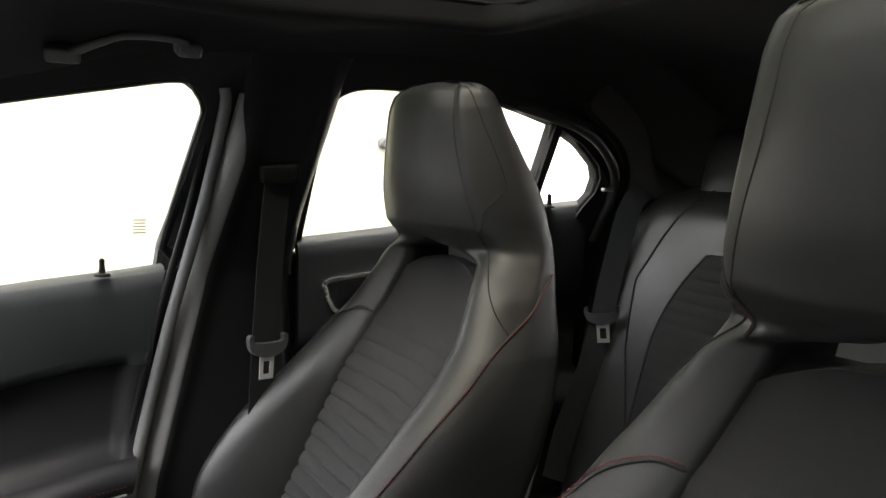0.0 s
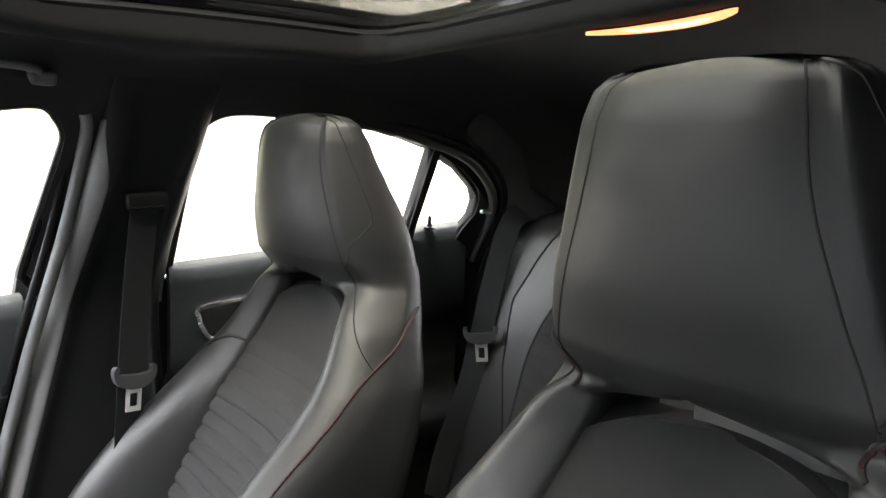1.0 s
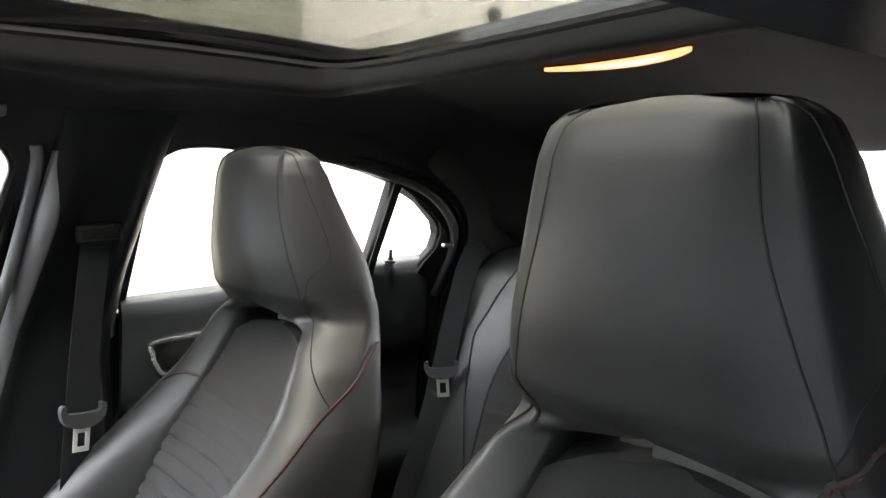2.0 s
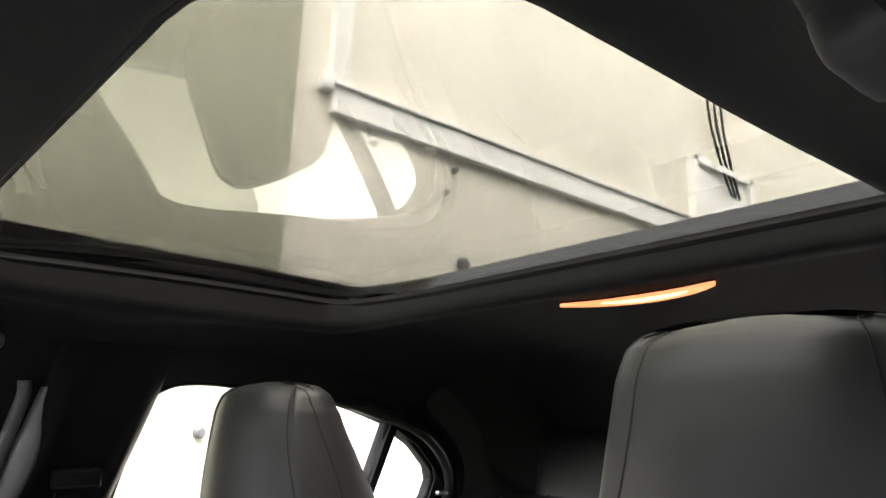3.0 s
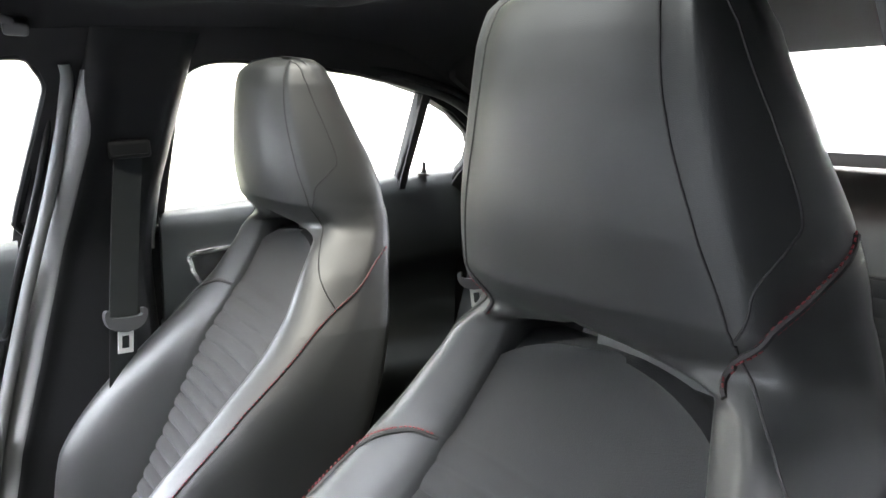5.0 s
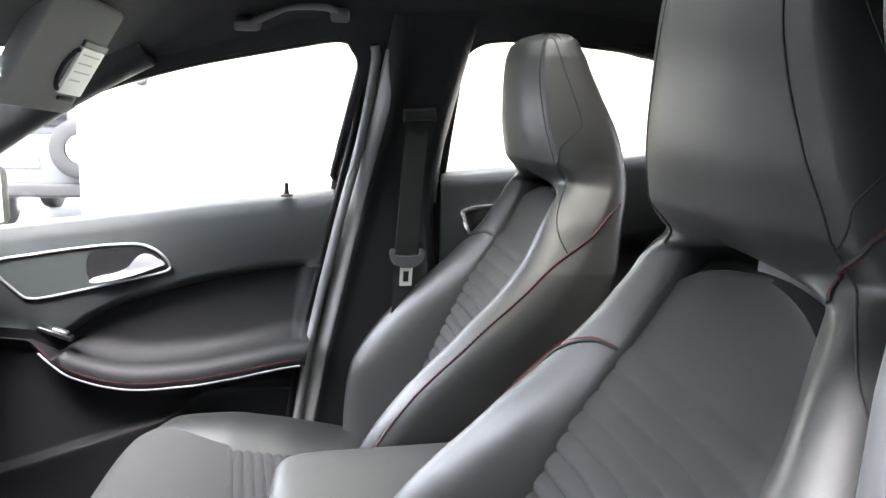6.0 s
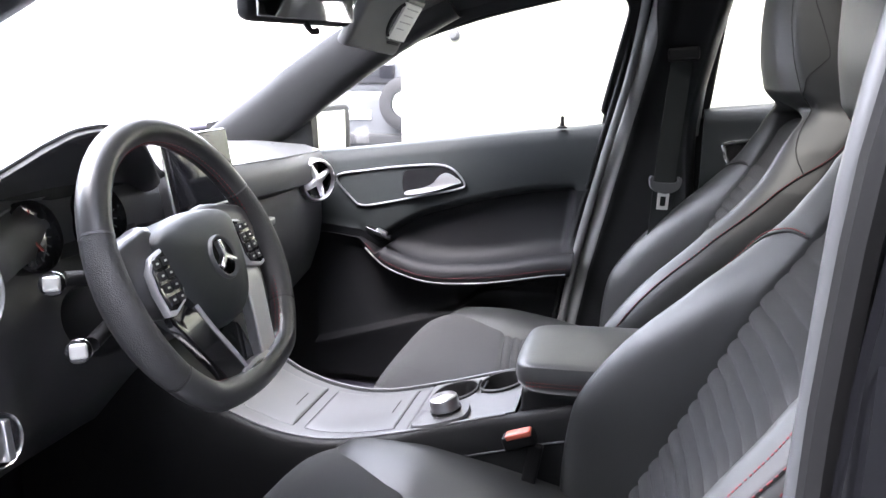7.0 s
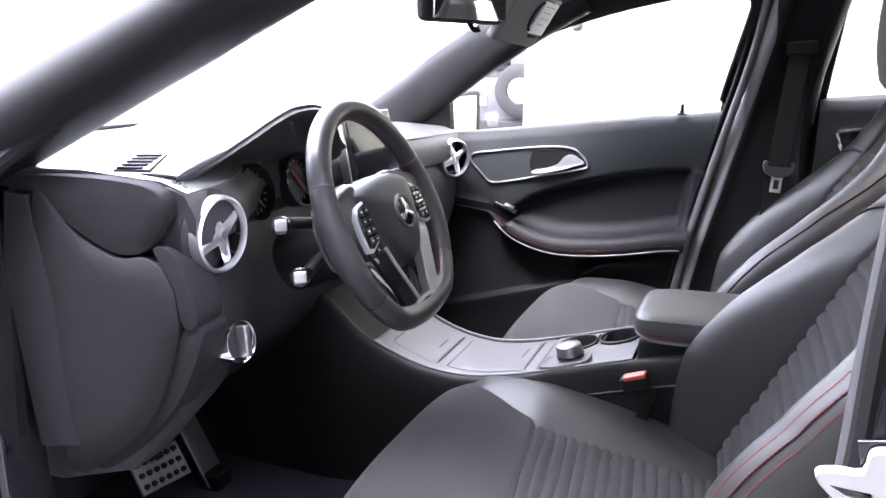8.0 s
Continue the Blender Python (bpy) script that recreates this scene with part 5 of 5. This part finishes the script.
badge = part("badge", lathe([(0.021, -0.004), (0.0235, 0.002), (0.026, 0.003), (0.028, 0.0), (0.027, -0.006)], WM @ pose(0.004, 0, 0.029), 32), GREY, hub, "dark ring badge")
part("badge_face", lathe([(0, 0.0), (0.022, 0.0), (0.022, -0.006)], WM @ pose(0.004, 0, 0.0295), 24), GLOSS, badge)
for a in (90, 210, 330):
    part("badge_bar", rbox((0.006, 0.021, 0.004), 0.0012, WM @ pose(0.004, 0, 0.0315) @ pose(0, 0, 0, 0, 0, a) @ pose(0, 0.010, 0)), CHROME, badge)
for s in (1, -1):
    wplate([(s * 0.060, 0.058), (s * 0.095, 0.062), (s * 0.130, 0.054), (s * 0.156, 0.044), (s * 0.158, 0.006), (s * 0.130, -0.022), (s * 0.10, -0.036), (s * 0.07, -0.03)], -0.010, 0.020, SPOKE, "side_spoke", "dark satin side spoke",
           rise=((0.92, 0.008), (0.8, 0.012), (0.5, 0.014), (0.02, 0.014)))
    fr = wplate([(s * 0.084, 0.034), (s * 0.104, 0.030), (s * 0.120, 0.016), (s * 0.124, -0.008), (s * 0.121, -0.036), (s * 0.108, -0.038), (s * 0.082, -0.029), (s * 0.076, -0.016)], 0.012, 0.008, LEVER, "switch_frame", "silver switch surround", n=1)
    kp = wplate([(s * 0.086, 0.030), (s * 0.103, 0.0265), (s * 0.116, 0.014), (s * 0.1195, -0.008), (s * 0.117, -0.031), (s * 0.107, -0.033), (s * 0.085, -0.026), (s * 0.080, -0.014)], 0.0145, 0.005, GLOSS, "key_pad", "black key pad", fr, n=1)
    for k in range(4):
        for o in (-0.009, 0.007):
            key = part("key", rbox((0.010, 0.012, 0.002), 0.0008, WM @ pose(-(0.020 - 0.014 * k), s * (0.1 + o), 0.0152)), KICK, kp)
            part("key_mark", rbox((0.0022, 0.004, 0.001), 0.0003, WM @ pose(-(0.020 - 0.014 * k), s * (0.1 + o), 0.0164)), WHITEPL, kp, "small pale mark")
    legs = [(0.060, -0.028), (0.108, -0.036), (0.096, -0.072), (0.070, -0.122), (0.056, -0.150), (0.018, -0.156), (0.026, -0.125), (0.050, -0.072)]
    leg = wplate([(s * a, b) for a, b in legs], 0.006, 0.014, LEVER if s > 0 else GLOSS, "lower_spoke", "silver lower spoke" if s > 0 else "gloss black lower spoke", n=3)
    part("spoke_edge", tube([W(s * a, b, 0.0065) for a, b in flat2([(0.062, -0.040), (0.050, -0.072), (0.026, -0.125), (0.016, -0.152)], 5, False)], 0.0028, 8), LEVER, leg, "silver inner edge")
    wplate([(s * 0.085, 0.028), (s * 0.132, 0.036), (s * 0.146, 0.006), (s * 0.138, -0.042), (s * 0.10, -0.036)], -0.038, 0.006, GREY, "shift_paddle", "dark grey shift paddle")
wplate([(-0.034, -0.134), (0.034, -0.134), (0.040, -0.160), (-0.040, -0.160)], 0.009, 0.016, LEVER, "spoke_bridge", "silver bridge of the lower spoke", n=3)
wplate([(-0.018, -0.138), (0.018, -0.138), (0.020, -0.150), (-0.020, -0.150)], 0.0105, 0.004, GLOSS, "bridge_inlay", "gloss black inlay in the bridge", n=2)
wplate([(-0.022, -0.085), (0.022, -0.085), (0.022, -0.136), (-0.022, -0.136)], -0.006, 0.012, GLOSS, "spoke_infill", "gloss black infill", n=3)

# ---- centre console ----
con = thing("centre_console", "silver-grey centre console with lids, cup holders and a dial", "centre console")
CON_Z = [(-1.32, 0.66), (-1.15, 0.66), (-1.04, 0.62), (-0.97, 0.55), (-0.90, 0.51), (-0.82, 0.487), (-0.73, 0.485), (-0.6, 0.515), (-0.45, 0.56), (-0.34, 0.59), (-0.10, 0.60)]
CC = -0.008


def con_z(x):
    return smooth_table(CON_Z, x)[0]


def con_half(x):
    return lerp_table([(-1.04, 0.15), (-0.9, 0.125), (-0.7, 0.112), (-0.4, 0.108), (-0.1, 0.10)], x)[0]


rings = []
for x in span(-1.32, -0.10, 60):
    z, h = con_z(x), con_half(x)
    dip = 0.055 * ease(-0.616, -0.606, x) * (1 - ease(-0.442, -0.432, x))
    rings.append([Vector((x, CC + p.x, p.y)) for p in curve([(-h - 0.012, z - 0.06, 0), (-h - 0.006, z - 0.018, 0), (-h + 0.006, z - 0.002, 0), (-h + 0.03, z - 0.006 - dip, 0), (0, z - 0.007 - dip, 0), (h - 0.03, z - 0.006 - dip, 0),
                                                            (h - 0.006, z - 0.002, 0), (h + 0.006, z - 0.018, 0), (h + 0.012, z - 0.06, 0)], 4)] +
                 [Vector((x, CC + h + 0.02, 0.2)), Vector((x, CC - h - 0.02, 0.2))])
part("console_body", loft(rings), HARD, con, "dark console sides", 50)


def on_console(outline, lift, thick, mat, name, label, parent=None, n=4):
    pts = flat2(outline, n)
    ca = sum(a for a, b in pts) / len(pts)
    cb = sum(b for a, b in pts) / len(pts)
    rings = []
    for k, o in ((1, -thick), (1, lift - 0.001), (0.985, lift), (0.66, lift), (0.33, lift), (0.01, lift)):
        rings.append([Vector((ca + (a - ca) * k, CC + cb + (b - cb) * k, con_z(ca + (a - ca) * k) - 0.006 + o)) for a, b in pts])
    return part(name, loft(rings), mat, parent or con, label, 50)


def deck_sheet(a, b, half, lift, crown=0.0):
    """A sheet over the console between two stations, edges rounded down."""
    def at(x, v):
        h = half if not callable(half) else half(x)
        e = max(abs(v) ** 10, max(0, 1 - (x - a) / 0.004) ** 2, max(0, 1 - (b - x) / 0.004) ** 2)
        return Vector((x, CC + v * h, con_z(x) - 0.006 + lift + crown * (1 - v * v) - 0.002 * e))
    xs = [a, a + 0.001, a + 0.0025] + span(a + 0.005, b - 0.005, 26) + [b - 0.0025, b - 0.001, b]
    vs = [-1, -0.985, -0.96] + span(-0.93, 0.93, 15) + [0.96, 0.985, 1]
    return thicken(grid_surface(xs, vs, at), (0, 0, -0.005))


deck = part("deck", deck_sheet(-0.945, -0.614, lambda x: con_half(x) - 0.018, 0.004), CONSOLE, con, "silver-grey console top", 50)
for a, b in ((-0.920, -0.822), (-0.80, -0.640)):
    part("lid_recess", deck_sheet(a - 0.004, b + 0.004, 0.084, 0.0048), RUBBER, deck, "dark gap round the lid", 50)
    lid = part("lid", deck_sheet(a, b, 0.080, 0.0066, 0.0006), CONSOLE, deck, "silver-grey storage lid", 50)
    part("lid_mark", tube([Vector((b - 0.022, CC - 0.016, con_z(b - 0.022) + 0.0010)), Vector((b - 0.022, CC + 0.034, con_z(b - 0.022) + 0.0010))], 0.0011, 6), RUBBER, lid, "small dark finger mark")
for s in (-1, 1):
    part("side_rail", tube([Vector((x, CC + s * (con_half(x) - 0.010), con_z(x) - 0.001)) for x in span(-0.945, -0.45, 40)], 0.0026, 8), CONSOLE, con, "silver edge of the console")
CUPS = ((-0.560, 0.030), (-0.478, 0.034))
ch = con_half(-0.52) - 0.018
wells = [[(x + 0.0385 * math.cos(radians(a)), y - CC + 0.0385 * math.sin(radians(a))) for a in range(0, 360, 12)] for x, y in CUPS]
part("cup_panel", plate([(-0.612, -ch), (-0.436, -ch), (-0.436, ch), (-0.612, ch)], wells, lambda a, b, d: Vector((a, CC + b, con_z(a) - 0.002 - d)), 0.005), CONSOLE, con, "silver-grey panel round the cup holders")
for x, y in CUPS:
    z = con_z(x)
    m = pose(x, y, z, 0, -16, 0)
    cu = part("cup_holder", lathe([(0.0, -0.05), (0.034, -0.05), (0.036, -0.004), (0.039, 0.0035), (0.042, 0.001), (0.042, -0.006)], m, 32), RUBBER, con, "round black cup holder")
    part("cup_edge", lathe([(0.039, 0.002), (0.0405, 0.0045), (0.042, 0.002)], m, 32), CONSOLE, cu, "silver rim")
for o in (-0.006, 0.006):
    part("slot", rbox((0.004, 0.05, 0.004), 0.001, pose(-0.515 + o, 0.03, con_z(-0.515) + 0.001, 0, -16, 0)), RUBBER, con, "dark slot between the cup holders")
on_console([(-0.60, -0.098), (-0.605, -0.05), (-0.575, -0.028), (-0.53, -0.028), (-0.515, -0.06), (-0.525, -0.098)], 0.012, 0.006, CONSOLE, "dial_base", "silver-grey base of the dial", n=4)
m = pose(-0.553, -0.070, con_z(-0.553) + 0.006, 0, -14, 0)
kn = part("dial_knob", lathe([(0.025, 0.0), (0.0255, 0.004), (0.024, 0.008), (0.0245, 0.020), (0.0235, 0.026), (0.021, 0.028), (0.0, 0.029)], m, 40), SATIN, con, "silver turning dial")
part("knob_band", lathe([(0.0258, 0.002), (0.0262, 0.004), (0.0258, 0.007)], m, 40), GLOSS, kn)
arm = part("armrest", loft([[Vector((x, CC + 0.0 + p.x * hw, 0.616 + p.y * hh + 0.03 * (x + 0.43) + dz)) for p in curve([(-1, -0.2, 0), (-1, 0.55, 0), (-0.86, 0.9, 0), (0, 1, 0), (0.86, 0.9, 0), (1, 0.55, 0), (1, -0.2, 0), (0.85, -0.45, 0), (-0.85, -0.45, 0)], 4, True)]
                       for x, hw, hh, dz in ((-0.440, 0.05, 0.008, 0.012), (-0.438, 0.072, 0.014, 0.009), (-0.432, 0.088, 0.022, 0.006), (-0.422, 0.098, 0.028, 0.003), (-0.406, 0.103, 0.032, 0.001), (-0.38, 0.105, 0.034, 0.0), (-0.2, 0.105, 0.035, 0.0), (-0.10, 0.103, 0.034, 0.0))]),
           ARMSKIN, con, "black leather armrest lid")
part("armrest_box", rbox((0.33, 0.196, 0.13), 0.012, pose(-0.262, CC, 0.540)), HARD, con, "black box under the armrest")
for s in (-1, 1):
    for z in (0.613, 0.6185):
        stitches([Vector((x, CC + s * 0.1062, z + 0.03 * (x + 0.43))) for x in span(-0.42, -0.12, 120)], con, "red stitching on the armrest", step=0.0042)
part("console_line", tube([Vector((x, CC - con_half(x) - 0.0125, con_z(x) - 0.052)) for x in span(-0.72, -0.12, 40)], 0.0016, 6), GREY, con, "thin seam along the console side")

# belt buckles beside the console
for y in (-0.150,):
    bk = thing("belt_buckle", "black belt buckle with a red release button", "belt buckle")
    part("stem", rbox((0.022, 0.012, 0.12), 0.004, pose(-0.405, y + 0.006, 0.475, 0, 10, 0)), RUBBER, bk)
    part("case", rbox((0.050, 0.024, 0.024), 0.006, pose(-0.420, y + 0.002, 0.541, 0, -20, 0)), HARD, bk)
    part("button", rbox((0.040, 0.020, 0.009), 0.003, pose(-0.421, y - 0.002, 0.552, 0, -20, 0)), REDPLASTIC, bk, "red release button")

# ---- pedals ----
bp = thing("brake_pedal", "perforated steel brake pedal with black rubber studs", "pedal", "pedals")
m = pose(-1.245, -0.43, 0.335, 0, -38, -12)
part("pad", rbox((0.008, 0.105, 0.070), 0.003, m), PEDAL, bp, "brushed steel pad")
for i in range(6):
    for j in range(3):
        part("stud", lathe([(0.0, 0.004), (0.0048, 0.004), (0.0060, 0.0)], m @ pose(0.004, -0.040 + 0.016 * i, -0.022 + 0.022 * j, 0, 90, 0), 10), RUBBER, bp)
part("arm", tube([(-1.255, -0.42, 0.345), (-1.33, -0.42, 0.45), (-1.38, -0.42, 0.62)], 0.012, 8), RUBBER, bp)
ap = thing("accelerator_pedal", "brushed steel accelerator pedal on the floor", "pedal", "pedals")
part("pad", rbox((0.008, 0.055, 0.16), 0.003, pose(-1.27, -0.29, 0.30, 0, -30, 0)), PEDAL, ap)
part("hinge", rbox((0.05, 0.05, 0.04), 0.006, pose(-1.235, -0.29, 0.24)), RUBBER, ap)

# ---- mirrors, visor, lamp ----
mir = thing("rearview_mirror", "black interior rear-view mirror hanging from the windscreen", "mirror")
MM = pose(-0.75, -0.155, 1.178, 0, 0, -14)
part("housing", rbox((0.035, 0.228, 0.066), 0.017, MM, 5), HARD, mir, "black housing")
part("mirror_face", rbox((0.003, 0.214, 0.054), 0.001, MM @ pose(0.0185, 0, 0)), MIRROR, mir, "mirror glass")
part("dimming_lever", tube(curve([(-0.735, -0.165, 1.146), (-0.725, -0.167, 1.135), (-0.715, -0.168, 1.136)], 3), 0.005, 8), HARD, mir)
part("stem", tube([(-0.77, -0.14, 1.20), (-0.83, -0.10, 1.245)], 0.01, 8), HARD, mir)
part("sensor_cover", rbox((0.10, 0.09, 0.03), 0.012, pose(-0.87, -0.08, 1.225, 0, -22, 0)), HARD, mir)
vis = thing("sun_visor", "grey sun visor with a white label hanging from the roof", "sun visor")
VM = pose(-0.741, 0.23, 1.195, -8, -58, 0)
part("flap", rbox((0.18, 0.215, 0.024), 0.0115, VM, 5), VISOR, vis, "grey padded flap")
part("card_holder", tube([VM @ Vector((-0.016 + 0.034 * math.cos(radians(a)), 0.034 + 0.030 * math.sin(radians(a)), -0.0125)) for a in range(150, 400, 10)], 0.004, 6), HARD, vis, "dark moulded ring")
lb = part("label", rbox((0.076, 0.072, 0.006), 0.0015, VM @ pose(-0.016, 0.062, -0.0140)), PAPER, vis, "white label with unreadable print")
part("label_edge", rbox((0.010, 0.076, 0.006), 0.0015, VM @ pose(0.028, 0.062, -0.0138)), GREY, lb, "grey strip above the label")
part("label_edge", rbox((0.006, 0.046, 0.006), 0.0015, VM @ pose(-0.062, 0.062, -0.0130)), HARD, lb, "dark slot below the label")
for k, (w, o) in enumerate(((0.054, 0.0), (0.044, -0.005), (0.050, -0.002), (0.034, -0.010))):
    part("print_bar", rbox((0.0025, w, 0.0005), 0, VM @ pose(0.012 - 0.014 * k, 0.062 + o, -0.0172)), FADED, lb)
wm = thing("wing_mirror", "passenger wing mirror with a black housing", "mirror")
WMM = pose(-1.215, 0.925, 0.90, 0, 0, -9)
part("housing", rbox((0.10, 0.275, 0.15), 0.03, WMM @ pose(0, 0.012, 0), 5), HARD, wm, "black housing")
part("mirror_face", rbox((0.004, 0.215, 0.118), 0.0015, WMM @ pose(0.0515, -0.008, -0.002)), MIRROR, wm, "mirror glass")
part("foot", rbox((0.06, 0.16, 0.03), 0.01, pose(-1.22, 0.80, 0.85)), BLACK, wm)
lampo = thing("roof_lamp", "long warm reading lamp lit in the roof lining", "ceiling lamp")
lens = [(0.278, 0.100), (0.289, 0.04), (0.292, -0.03), (0.288, -0.09), (0.280, -0.135), (0.290, -0.13), (0.314, -0.085), (0.326, -0.02), (0.312, 0.05)]
lz = lambda a, b, d: Vector((a, b, liner_z(0.3, 0.0) - 0.006 + d))
part("lens", plate(flat2(lens, 5), [], lz, 0.008), LAMPLENS, lampo, "glowing warm lens")
part("bulb_glow", plate([(0.298 + (a - 0.298) * 0.45, (b + 0.02) * 0.55 - 0.03) for a, b in flat2(lens, 5)], [], lambda a, b, d: lz(a, b, d - 0.0012), 0.002), LAMPCORE, lampo, "whiter middle of the lens")
part("rim", tube([lz(a, b, 0.0065) for a, b in flat2(lens, 5)], 0.0022, 6, True), HARD, lampo, "dark rim")

# wiper behind the windscreen base
wp = thing("wiper", "black wiper blade lying at the foot of the windscreen", "wiper")
part("blade", tube([(-1.46, -0.42, 0.950), (-1.46, -0.10, 0.946)], lambda t: 0.006 - 0.003 * t, 6), RUBBER, wp)
